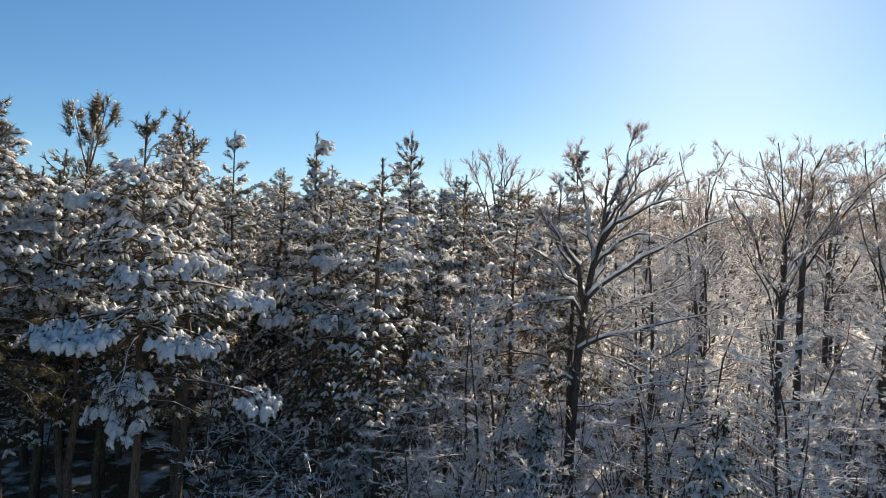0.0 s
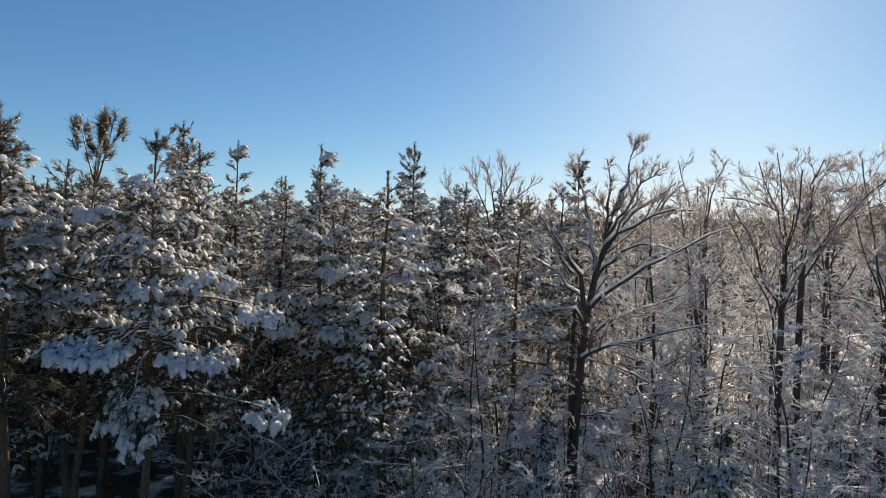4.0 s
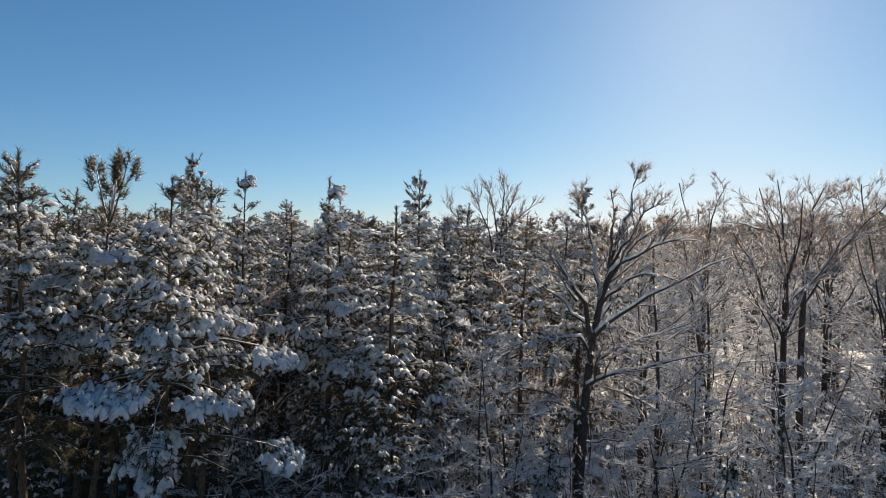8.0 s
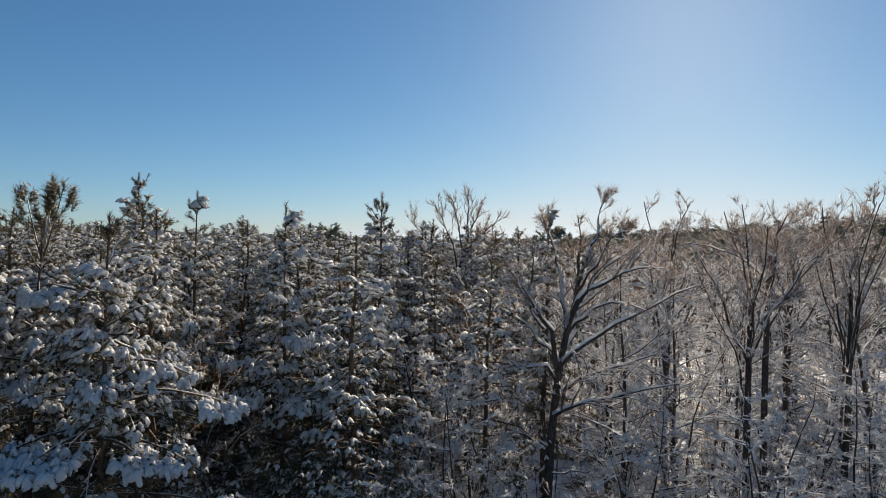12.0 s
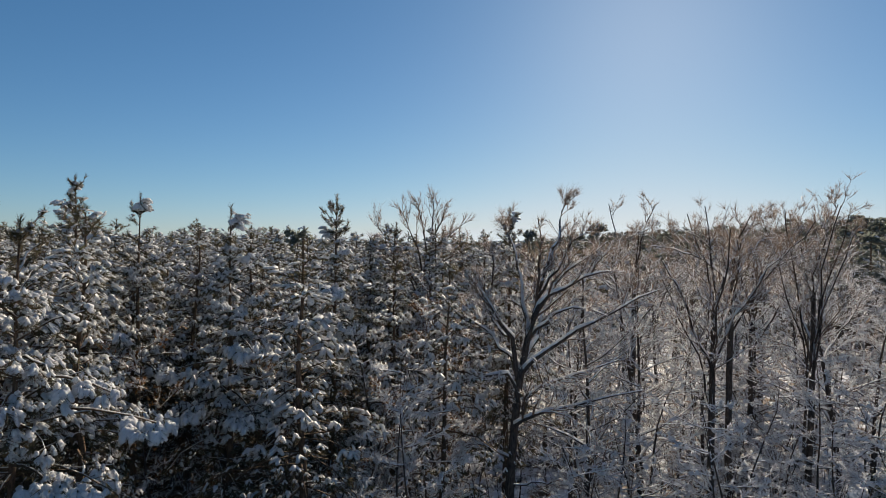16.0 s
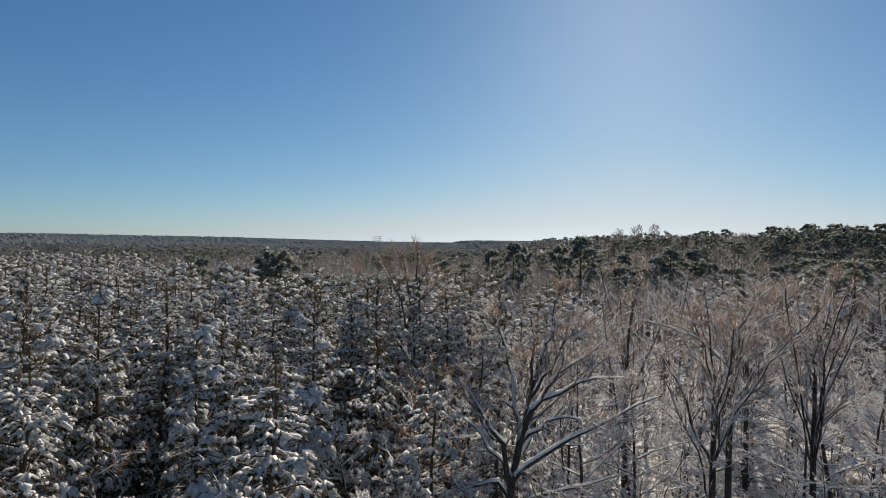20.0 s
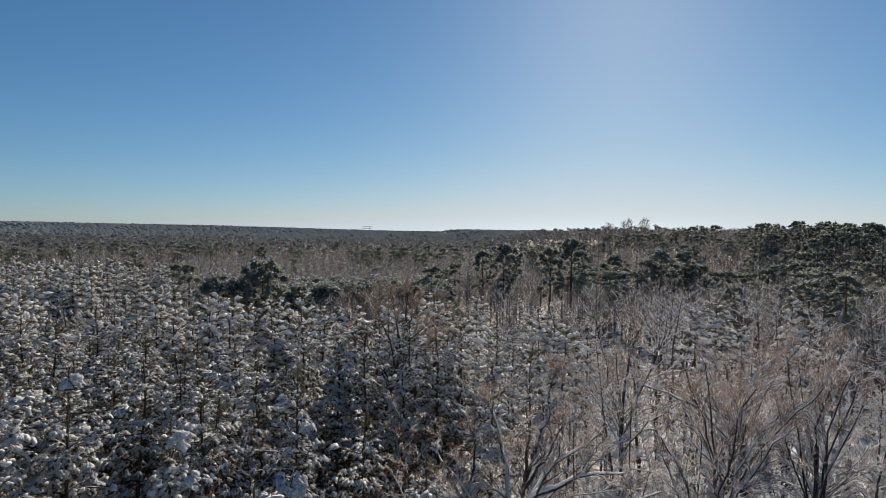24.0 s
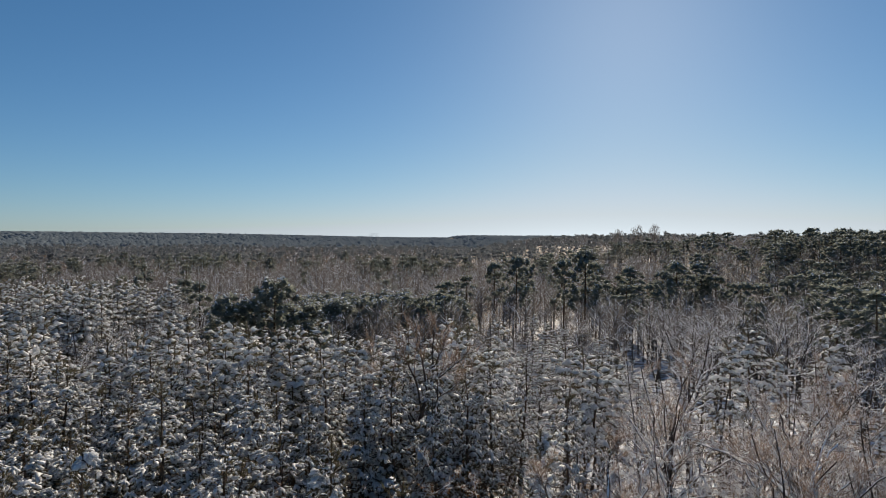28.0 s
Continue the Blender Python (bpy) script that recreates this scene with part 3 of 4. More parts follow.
def bare_model(seed, h, r, crown=0.35, limbs=14, counts=(6, 5), spread=0.75, reach=0.36, snow_r=0.019, lean=0.05, up=0.9, with_snow=True, fine=7, fine_len=0.2, fine_w=0.009, fleck=0.04, spring=0.3, sides=(4, 3, 1), laid=1):
    """Meshes of a leafless tree: trunk, crown of limbs and twigs, snow along them."""
    rng = np.random.default_rng(seed)
    trunk, bough, wood, snow, ends = Geo(), Geo(), Geo(), Geo() if with_snow else None, []
    way = np.array([*(rng.normal(size=2) * lean), 1.0])
    pts = limb_path(rng, (0, 0, 0), way, h, 0.2, 9, 0.035)
    tube(trunk, pts, np.linspace(r, 0.007, 9), 6)
    for k in range(limbs):
        s = (crown + (0.97 - crown) * ((k + rng.random()) / limbs)) * 8
        i = min(int(s), 7)
        a = pts[i] + (pts[i + 1] - pts[i]) * (s - i)
        az = k * 2.4 + rng.normal() * 0.4
        d = np.array([np.cos(az), np.sin(az), up * rng.uniform(0.5, 1.3)])
        l = h * reach * (1.12 - 0.75 * s / 8) * rng.uniform(0.75, 1.2)
        rr = max(r * (1 - s / 8) * 0.62, 0.018)
        grow(rng, wood, snow, limb_path(rng, a, d, l, spring, 5, 0.06), rr, 0.007, 0, counts, spread, 0.42, snow_r, sides, spring * 0.6, ends, bough)
    twigs(rng, wood, ends, fine, fine_len, fine_w)
    if with_snow:
        flecks(rng, snow, ends, laid, fine_len * 0.85, fleck)
    return trunk, bough, wood, snow


def place_model(name, model, mats, names, label, category, group, x, y, turn, scale, smooth_last=False):
    """One thing from shared meshes."""
    root = new(name)
    root.matrix_basis = Matrix.LocRotScale((x, y, float(ground_z(x, y)) - 0.05), Euler((0, 0, turn)), None)
    tagged(root, label, category, group)
    for n, me in zip(names, model):
        ob = new(n, me)
        ob.parent = root
        ob.scale = scale
        if n not in ("trunk", "withered_leaves"):
            ob["kind"] = "stuff"
    return root


def shared(geos, names, mats, smooths):
    return [g.mesh(n, m, s) for g, n, m, s in zip(geos, names, mats, smooths) if g is not None]


# ---------------------------------------------------------------- the close pines
NEAR_PINES = [
    # x, y, top, seed, crown base, reach, lean, whorl
    (-6.35, 14.2, 11.7, 1, 0.46, 2.5, (0.03, 0.0), 0.52),
    (-9.48, 16.4, 11.3, 2, 0.44, 2.3, (0.05, 0.01), 0.5),
    (-9.9, 13.9, 12.3, 3, 0.46, 2.3, (-0.02, 0.0), 0.5),
    (-10.6, 22.4, 13.4, 4, 0.34, 1.9, (0.0, 0.0), 0.55),
    (-9.2, 23.8, 12.9, 5, 0.36, 1.9, (0.02, 0.0), 0.58),
    (-4.85, 20.7, 12.35, 6, 0.26, 2.1, (0.0, 0.0), 0.45),
    (-2.5, 24.4, 13.0, 7, 0.3, 2.1, (0.01, 0.0), 0.5),
    (3.7, 26.0, 12.7, 8, 0.3, 1.7, (0.0, 0.0), 0.55),
    (-13.2, 17.5, 12.6, 9, 0.32, 2.2, (0.01, 0.0), 0.55),
]
HEAVY = {
    1: [(-6.7, 12.0, 7.1), (-7.5, 12.3, 7.2), (-4.4, 13.8, 6.9), (-4.9, 13.3, 6.9), (-5.9, 13.1, 8.3), (-5.9, 12.7, 6.0), (-6.2, 12.8, 6.1), (-4.5, 14.2, 8.5), (-3.7, 14.6, 7.8), (-3.5, 14.6, 5.6)],
    6: [(-3.4, 18.7, 8.4), (-3.2, 18.4, 6.7), (-5.8, 19.0, 6.6), (-6.4, 19.6, 7.6), (-2.6, 19.4, 7.2)],
    2: [(-8.4, 14.9, 9.9), (-8.0, 15.2, 8.7), (-6.8, 15.0, 9.7), (-10.4, 15.0, 9.2), (-9.0, 14.6, 7.9)],
    7: [(-2.4, 22.8, 9.6), (-1.4, 23.0, 8.4), (-2.7, 22.6, 8.0)],
}
FORKS = {2: [(-0.45, 0, 1.75), (0.2, 0.1, 1.95), (0.62, -0.1, 1.85), (-0.1, 0.3, 1.3)]}
for px, py, top, seed, crown, reach, lean, whorl in NEAR_PINES:
    hero_pine(px, py, top, seed, crown, reach, lean, whorl=whorl, heavy=HEAVY.get(seed, ()), forks=FORKS.get(seed, ()))


# ---------------------------------------------------------------- the old oak
def oak_tree():
    rng = np.random.default_rng(5)
    g = float(ground_z(3.45, 23))
    root = new("oak_tree")
    root.location = (3.45, 23.0, g)
    tagged(root, "old leafless oak with a dark leaning trunk and snow-lined crooked limbs", "tree")
    o = np.array([3.45, 23.0, g])
    trunk = Geo()
    stem = np.array([(3.45, 23, g), (3.5, 23, 2.0), (3.62, 23.02, 4.2), (3.7, 23, 5.4), (3.86, 23, 7.0), (4.15, 23.1, 8.6), (4.6, 23.4, 10.2)]) - o
    tube(trunk, stem, [0.23, 0.17, 0.15, 0.135, 0.115, 0.085, 0.06], 9)
    part("trunk", trunk, OAK_BARK, root)
    limbs = [
        # start, middle, end, radius
        ((4.6, 23.4, 10.2), (5.15, 23.8, 11.6), (5.65, 24.2, 13.1), 0.08),
        ((4.0, 23.0, 7.8), (4.75, 22.7, 10.0), (7.2, 22.2, 10.75), 0.12),
        ((3.9, 23.0, 7.2), (5.3, 22.7, 8.6), (7.6, 22.4, 9.8), 0.10),
        ((3.68, 23.0, 5.2), (4.7, 22.5, 6.1), (7.4, 21.6, 7.0), 0.10),
        ((3.85, 23.0, 6.9), (3.35, 23.1, 8.6), (2.0, 23.1, 10.1), 0.11),
        ((3.8, 23.0, 6.6), (2.9, 22.7, 7.3), (1.5, 22.1, 7.0), 0.06),
        ((4.1, 23.1, 8.4), (3.9, 23.6, 10.2), (3.5, 24.0, 12.0), 0.08),
        ((4.4, 23.3, 9.6), (5.0, 23.3, 10.9), (5.9, 23.2, 12.0), 0.07),
        ((3.6, 23.0, 4.4), (2.6, 22.6, 5.2), (1.6, 22.1, 5.3), 0.05),
        ((3.95, 23.0, 7.6), (4.6, 24.2, 9.0), (5.6, 25.4, 10.2), 0.08),
        ((4.0, 23.1, 8.0), (4.9, 22.2, 9.2), (6.5, 21.2, 9.3), 0.07),
        ((3.5, 23.0, 3.4), (4.4, 22.6, 3.9), (5.3, 22.2, 4.0), 0.04),
        ((4.05, 23.0, 8.1), (4.9, 22.9, 9.9), (6.6, 22.8, 11.2), 0.08),
        ((4.3, 23.2, 9.2), (4.5, 22.8, 10.9), (4.6, 22.6, 12.3), 0.06),
        ((3.35, 23.1, 8.4), (2.9, 23.4, 9.6), (2.9, 23.6, 11.2), 0.06),
        ((3.9, 23.0, 7.3), (3.0, 23.8, 8.4), (1.8, 24.6, 9.0), 0.07),
        ((3.75, 23.0, 6.2), (4.9, 22.4, 7.2), (6.6, 21.8, 8.0), 0.07),
    ]
    for a, m, b, r in limbs:
        crooked_limb(rng, root, np.array(a) - o, np.array(m) - o, np.array(b) - o, r)
    return root


def crooked_limb(rng, root, a, m, b, r):
    """One limb through three points, with its twigs and snow."""
    s = np.linspace(0, 1, 9)[:, None]
    pts = (1 - s) ** 2 * a + 2 * s * (1 - s) * (2 * m - (a + b) / 2) + s ** 2 * b
    pts[1:] += np.cumsum(rng.normal(size=(8, 3)) * 0.075, 0)
    bough, wood, snow, ends = Geo(), Geo(), Geo(), []
    grow(rng, wood, snow, pts, r, 0.018, 0, (9, 5, 2), 0.75, 0.36, 0.017, (6, 4, 3, 1), 0.25, ends, bough)
    twigs(rng, wood, ends, 3, 0.24, 0.009)
    high = [e for e in ends if e[1][2] > 9.3]               # the crown ends in a haze of thin shoots
    if high:
        twigs(rng, wood, high, 6, 0.38, 0.008)
    flecks(rng, snow, ends, 2, 0.24, 0.036)
    limb = part("limb", bough, OAK_BARK, root)
    tagged(part("twig_cover", wood, TWIG, limb), kind="stuff")
    tagged(part("snow_cover", snow, SNOW, limb), kind="stuff")


def spreading_tree(x, y, fork, top, seed, wide, r=0.11, count=8, shift=(0.0, 0.0)):
    """A grown leafless tree whose trunk forks into long bowed limbs."""
    rng = np.random.default_rng(seed)
    g = float(ground_z(x, y))
    root = new("bare_tree")
    root.location = (x, y, g)
    tagged(root, "spreading leafless tree with dark forked trunk and snow-lined limbs", "tree", "leafless trees on the slope")
    trunk = Geo()
    f, t = fork - g, top - g
    crown = np.array([*shift, f])
    tube(trunk, [(0, 0, 0), crown * 0.35 + rng.normal(size=3) * 0.05, crown * 0.7 + rng.normal(size=3) * 0.05, crown, crown + (0.1, 0.1, (t - f) * 0.35)], [r * 1.25, r * 1.1, r, r * 0.85, r * 0.4], 8)
    part("trunk", trunk, OAK_BARK, root)
    for k in range(count):
        az, low = k * 2.4 + rng.normal() * 0.3, rng.uniform(0.0, 1.0)
        z0 = f * (0.72 + 0.28 * rng.random()) + (t - f) * 0.25 * (k % 3 == 0)
        a = np.array([shift[0] * z0 / f, shift[1] * z0 / f, z0])
        reach = wide * rng.uniform(0.55, 1.1) * (1.15 - 0.5 * low)
        b = np.array([np.cos(az) * reach, np.sin(az) * reach, f + (t - f) * (0.35 + 0.65 * low)])
        b[:2] += shift
        m = (a + b) / 2 + (0, 0, 0.12 * reach * rng.uniform(0.2, 1.3)) - 0.12 * np.array([b[0], b[1], 0]) * low
        crooked_limb(rng, root, a, m, b, r * rng.uniform(0.34, 0.52))
    return root


oak_tree()


def vase_tree(x, y):
    """A leafless tree whose limbs fan out above the pines; the wind has swept it clean."""
    rng = np.random.default_rng(77)
    g = float(ground_z(x, y))
    root = new("bare_tree")
    root.location = (x, y, g)
    tagged(root, "fan-shaped leafless tree with fine brown twigs and no snow", "tree", "leafless trees on the slope")
    trunk = Geo()
    tube(trunk, np.array([(0, 0, 0), (0.15, 0, 4.0), (0.45, 0, 8.0), (1.0, 0, 10.0), (1.4, 0, 11.4)]), [0.17, 0.15, 0.13, 0.10, 0.05], 8)
    part("trunk", trunk, OAK_BARK, root)
    limbs = [((0.5, 0, 8.4), (-1.9, 0.4, 13.6)), ((0.8, 0, 9.6), (-0.6, -0.4, 14.6)), ((1.1, 0, 10.6), (0.3, 0.5, 15.0)), ((1.4, 0, 11.4), (1.3, 0, 15.0)),
             ((1.4, 0, 11.4), (2.3, 0.5, 14.6)), ((1.1, 0, 10.6), (3.2, -0.4, 13.7)), ((0.8, 0, 9.4), (3.7, 0.6, 12.2)), ((0.6, 0, 8.8), (-2.3, -0.6, 12.2)), ((0.9, 0, 10.0), (2.6, 1.2, 13.0))]
    for a, b in limbs:
        a, b = np.array(a, float), np.array(b, float) - (0, 0, 0.9)
        s = np.linspace(0, 1, 7)[:, None]
        pts = a + (b - a) * (s * (1, 1, 0) + s ** 0.85 * (0, 0, 1)) + np.cumsum(rng.normal(size=(7, 3)) * 0.05, 0) * (s > 0)
        bough, wood, ends = Geo(), Geo(), []
        grow(rng, wood, None, pts, 0.06, 0.016, 0, (11, 6), 0.55, 0.42, 0, (5, 3, 1), 0.3, ends, bough)
        twigs(rng, wood, ends, 5, 0.45, 0.016)
        limb = part("limb", bough, OAK_BARK, root)
        tagged(part("twig_cover", wood, TWIG, limb), kind="stuff")


# ---------------------------------------------------------------- leafless trees and saplings
BARE_NAMES, BARE_MATS = ("trunk", "crown_wood", "twig_cover", "snow_cover"), (OAK_BARK, OAK_BARK, TWIG, SNOW)
TALL = [shared(bare_model(40 + n, 13.0, 0.13, 0.15, 19, (9, 4), 0.8, 0.36, up=0.55, spring=0.2, fine=3, laid=3), BARE_NAMES, BARE_MATS, (False,) * 4) for n in range(5)]
SLIM = [shared(bare_model(60 + n, 9.0, 0.06, 0.12, 15, (7, 3), 0.75, 0.27, up=0.3, spring=0.08, fine=3, laid=3), BARE_NAMES, BARE_MATS, (False,) * 4) for n in range(4)]
BUSH = [shared(bare_model(80 + n, 4.5, 0.035, 0.08, 11, (5, 2), 0.75, 0.5, up=0.7, spring=0.0, fine=3, laid=3), BARE_NAMES, BARE_MATS, (False,) * 4) for n in range(3)]
PINE_NAMES, PINE_MATS = ("trunk", "needles", "snow_load"), (PINE_BARK, NEEDLE, SNOW)
YOUNG = [shared(pine_model(100 + n, 12.0, 0.34, 2.2), PINE_NAMES, PINE_MATS, (False, False, True)) for n in range(5)]


def bare(models, label, group, x, y, height, base_height, turn, wide=1.0, name="bare_tree", category="tree"):
    k = 0.94 * height / base_height
    return place_model(name, models, None, BARE_NAMES, label, category, group, x, y, turn, (k * wide, k * wide, k))


TALL_LABEL = "leafless broadleaf tree with snow along its fine branches"
for px, py, fork, top, seed, wide in [(10.75, 24.65, 7.6, 12.4, 71, 3.4), (12.1, 26.3, 9.8, 13.3, 72, 3.9), (15.4, 26.8, 7.5, 13.8, 73, 3.0), (16.0, 33.0, 8.2, 13.4, 74, 3.0), (10.2, 32.5, 8.5, 13.6, 75, 2.8)]:
    spreading_tree(px, py, fork, top, seed, wide)
for px, py, top, n in [(18.5, 30.0, 13.6, 0), (9.0, 27.0, 11.8, 2)]:
    bare(TALL[n], TALL_LABEL, "leafless trees on the slope", px, py, top - float(ground_z(px, py)), 13.0, 1.7 * px, 1.05)
# the vase-shaped tree standing over the pines
vase_tree(-1.2, 39.3)


def withered(seed):
    """A sapling that has kept its brown leaves."""
    trunk, bough, wood, snow = bare_model(seed, 9.0, 0.06, 0.2, 14, (7, 3), 0.7, 0.3, up=0.7, fine=5)
    rng = np.random.default_rng(seed)
    leaves = Geo()
    v, t = wood.arrays()
    at = v[rng.integers(0, len(v), 700)]
    at = at[at[:, 2] > 2.0]
    twigs(rng, leaves, list(zip(at, at + rng.normal(size=at.shape) * 0.1 + (0, 0, -0.05))), 1, 0.13, 0.07)
    return [*shared((trunk, bough, wood, snow), BARE_NAMES, BARE_MATS, (False,) * 4), leaves.mesh("withered_leaves", DRY_LEAF)]


LEAFY, LEAFY_NAMES = [withered(90 + n) for n in range(2)], (*BARE_NAMES, "withered_leaves")
LEAFY_AT = [(-1.2, 21.0, 7.5), (0.6, 25.5, 9.0), (0.9, 29.5, 9.2), (-3.6, 23.2, 7.8), (1.7, 27.4, 8.4), (-6.6, 24.5, 9.4), (-7.8, 26.0, 9.9), (0.0, 32.0, 9.8), (2.2, 33.0, 9.0), (-6.9, 20.6, 8.6), (-4.0, 27.5, 10.0)]
for n, (px, py, tall) in enumerate(LEAFY_AT):
    k = tall / 9.0
    tree = place_model("sapling", LEAFY[n % 2], None, LEAFY_NAMES, "slender sapling holding withered brown leaves and snow", "tree", "leafy saplings", px, py, n * 2.1, (k, k, k))


# ---------------------------------------------------------------- cedars
CEDAR_MESH = shared(pine_model(500, 4.6, 0.04, 0.85, 0.24, 7, 9.0, 0.95, 0.75), PINE_NAMES, (PINE_BARK, CEDAR, SNOW), (False, False, True))
for px, py, tall, n in [(6.75, 18.1, 5.2, 0), (2.3, 20.5, 4.4, 1), (-2.9, 20.2, 4.0, 2), (16.5, 24.0, 4.5, 3)]:
    k = tall / 4.6
    place_model("cedar", CEDAR_MESH, None, PINE_NAMES, "small bushy cedar caked with blue-white snow", "tree", "cedars", px, py, n * 1.3, (k, k, k))


def taken(x, y, spots, gap):
    return any((x - a) ** 2 + (y - b) ** 2 < gap * gap for a, b in spots)


layout = random.Random(4)
SPOTS = [(p[0], p[1]) for p in NEAR_PINES] + [(3.45, 23.0), (-0.5, 39.5), (12.1, 26.3), (10.75, 24.65), (10.2, 32.5), (15.4, 26.8), (16.0, 33.0), (18.5, 30.0), (9.0, 27.0), (6.75, 18.1), (2.3, 20.5), (16.5, 24.0)] + [(p[0], p[1]) for p in LEAFY_AT]
FAR_YOUNG, FAR_BARE = [], []


def is_pine_ground(x, y):
    edge = 0.16 * (y - 12) - 1.5 + 2.0 * math.sin(y * 0.33)
    return x < edge


near_pines = near_bare = 0
for iy in range(0, 40):
    for ix in range(-44, 40):
        x = ix * 2.35 + layout.uniform(-0.7, 0.7) + (iy % 2) * 1.1
        y = 15.5 + iy * 2.2 + layout.uniform(-0.7, 0.7)
        if abs(x) > 0.95 * y + 3 or x > 0.8 * y + 3 or taken(x, y, SPOTS, 1.9):
            continue
        pine = is_pine_ground(x, y)
        if not pine and y > 34 and x < 0.24 * y and layout.random() < 0.2:
            pine = True
        if layout.random() < 0.1:
            pine = not pine and y > 44
        if y > 56 + 4 * math.sin(x * 0.3) and not (x < -38 and 72 < y < 100):
            pine = False
        if pine:
            top = layout.uniform(10.6, 12.6)
            if x > -7 and y < 19:
                continue
            if y < 44 and x > -30:
                k = (top - float(ground_z(x, y))) / 12.0
                w = k * layout.uniform(1.05, 1.4)
                place_model("pine_tree", YOUNG[layout.randrange(5)], None, PINE_NAMES, "young pine with snow-laden drooping branches in a dense stand", "tree", "young pines in the plantation", x, y, layout.uniform(0, 6.28), (w, w, k))
                near_pines += 1
            else:
                FAR_YOUNG.append((x, y, top))
        else:
            right = x > 0.2 * y
            if y < (21 if right else 17) or (1.2 < x < 8.5 and y < 23.5) or layout.random() < ((0.5 if y < 30 else 0.45) if right else 0.25):
                continue
            top = layout.uniform(9.5, 13.0) if right else layout.uniform(7.5, 11)
            if y < 46:
                if right and layout.random() < 0.6:
                    bare(TALL[layout.randrange(5)], TALL_LABEL, "leafless trees on the slope", x, y, top, 13.0, layout.uniform(0, 6.28))
                else:
                    bare(SLIM[layout.randrange(4)], "slender leafless sapling with snow on its twigs", "saplings", x, y, top * layout.uniform(0.55, 0.85), 9.0, layout.uniform(0, 6.28), 1.0, "sapling")
                near_bare += 1
            elif y > 58 and -29 < x < 21 + 0.1 * (y - 60):
                if layout.random() < 0.2:
                    FAR_YOUNG.append((x, y, layout.uniform(4.0, 7.0)))
                elif layout.random() < 0.3:
                    FAR_BARE.append((x, y, top * 0.5))
            elif layout.random() < (0.45 if x > 0 else 0.8):
                FAR_BARE.append((x, y, top))
for n in range(80):
    x, y = layout.uniform(-7, 18), layout.uniform(14.5, 34)
    if x < -2 and y < 17:
        continue
    bare(BUSH[n % 3], "low bare shrub bent under snow", "shrubs", x, y, layout.uniform(2.0, 4.2) + 0.06 * (y - 14), 4.5, layout.uniform(0, 6.28), 1.0, "shrub", "shrub")
for n in range(40):
    y = layout.uniform(19, 44)
    x = layout.uniform(0.22 * y + 1, 0.75 * y + 2)
    if not taken(x, y, SPOTS, 1.0):
        bare(SLIM[n % 4], "slender leafless sapling with snow on its twigs", "saplings", x, y, layout.uniform(5, 9), 9.0, layout.uniform(0, 6.28), 1.25, "sapling")
for px, py, tall, n in [(-1.0, 17.5, 6.0, 0), (1.4, 17.6, 6.4, 2), (-2.3, 18.4, 6.6, 3), (1.0, 21.2, 8.2, 0), (-1.0, 24.8, 9.2, 1), (1.9, 24.2, 8.6, 2), (-0.2, 27.0, 9.8, 3), (-6.9, 18.4, 7.0, 1), (5.6, 19.2, 5.2, 3), (8.8, 19.4, 6.0, 2)]:
    bare(SLIM[n], "slender leafless sapling with snow on its twigs", "saplings", px, py, tall, 9.0, px * 3, 1.3, "sapling")
bare(SLIM[1], "slender leafless sapling with snow on its twigs", "saplings", 0.35, 19.0, 8.8, 9.0, 1.0, 1.0, "sapling")


def stand(geos, models, trees, rng):
    """Sets models down as joined woods: rows of x, y, height factor, width factor."""
    rows = np.array(trees)
    if not len(rows):
        return
    a = rng.uniform(0, 2 * np.pi, len(rows))
    f = np.zeros((len(rows), 3, 3))
    f[:, 0, 0], f[:, 0, 1], f[:, 1, 0], f[:, 1, 1] = np.cos(a), -np.sin(a), np.sin(a), np.cos(a)
    f[:, :, :2] *= rows[:, 3, None, None]
    f[:, 2, 2] = rows[:, 2]
    at = np.stack([rows[:, 0], rows[:, 1], ground_z(rows[:, 0], rows[:, 1])], 1)
    pick = rng.integers(0, len(models), len(rows))
    for n, model in enumerate(models):
        for g, tpl in zip(geos, model):
            if len(tpl[0]):
                stamp(g, tpl, f[pick == n], at[pick == n])


def woods(name, geos, names, mats, label, smooth=False):
    root = new(name)
    tagged(root, label, "woods", kind="stuff")
    for g, n, m in zip(geos, names, mats):
        if g.n:
            tagged(part(n, g, m, root, smooth=smooth), kind="stuff")


# ---------------------------------------------------------------- undergrowth
def thicket(seed):
    """A knot of thin stems with side twigs and snow."""
    rng = np.random.default_rng(seed)
    stem, wood, snow, ends = Geo(), Geo(), Geo(), []
    for _ in range(6):
        az, h = rng.uniform(0, 2 * np.pi), rng.uniform(1.6, 4.2)
        pts = limb_path(rng, (rng.normal() * 0.35, rng.normal() * 0.35, 0), (np.cos(az) * 0.3, np.sin(az) * 0.3, 1.0), h, -0.1, 5, 0.06)
        tube(stem, pts, np.linspace(0.022, 0.006, 5), 3)
        for k in range(7):
            a = pts[1 + k % 4] + (pts[min(4, 2 + k % 4)] - pts[1 + k % 4]) * rng.random()
            d = np.array([*rng.normal(size=2), rng.uniform(0.0, 0.6)])
            ends.append((a, a + unit(d) * rng.uniform(0.3, 0.8)))
    for a, b in ends:
        w = unit(np.cross(b - a, rng.normal(size=3))) * 0.009
        wood.add(np.stack([a - w, a + w, b]), np.array([[0, 1, 2]]))
    twigs(rng, wood, ends, 3, 0.24, 0.009)
    flecks(rng, snow, ends, 3, 0.16, 0.042)
    return stem.arrays(), wood.arrays(), snow.arrays()


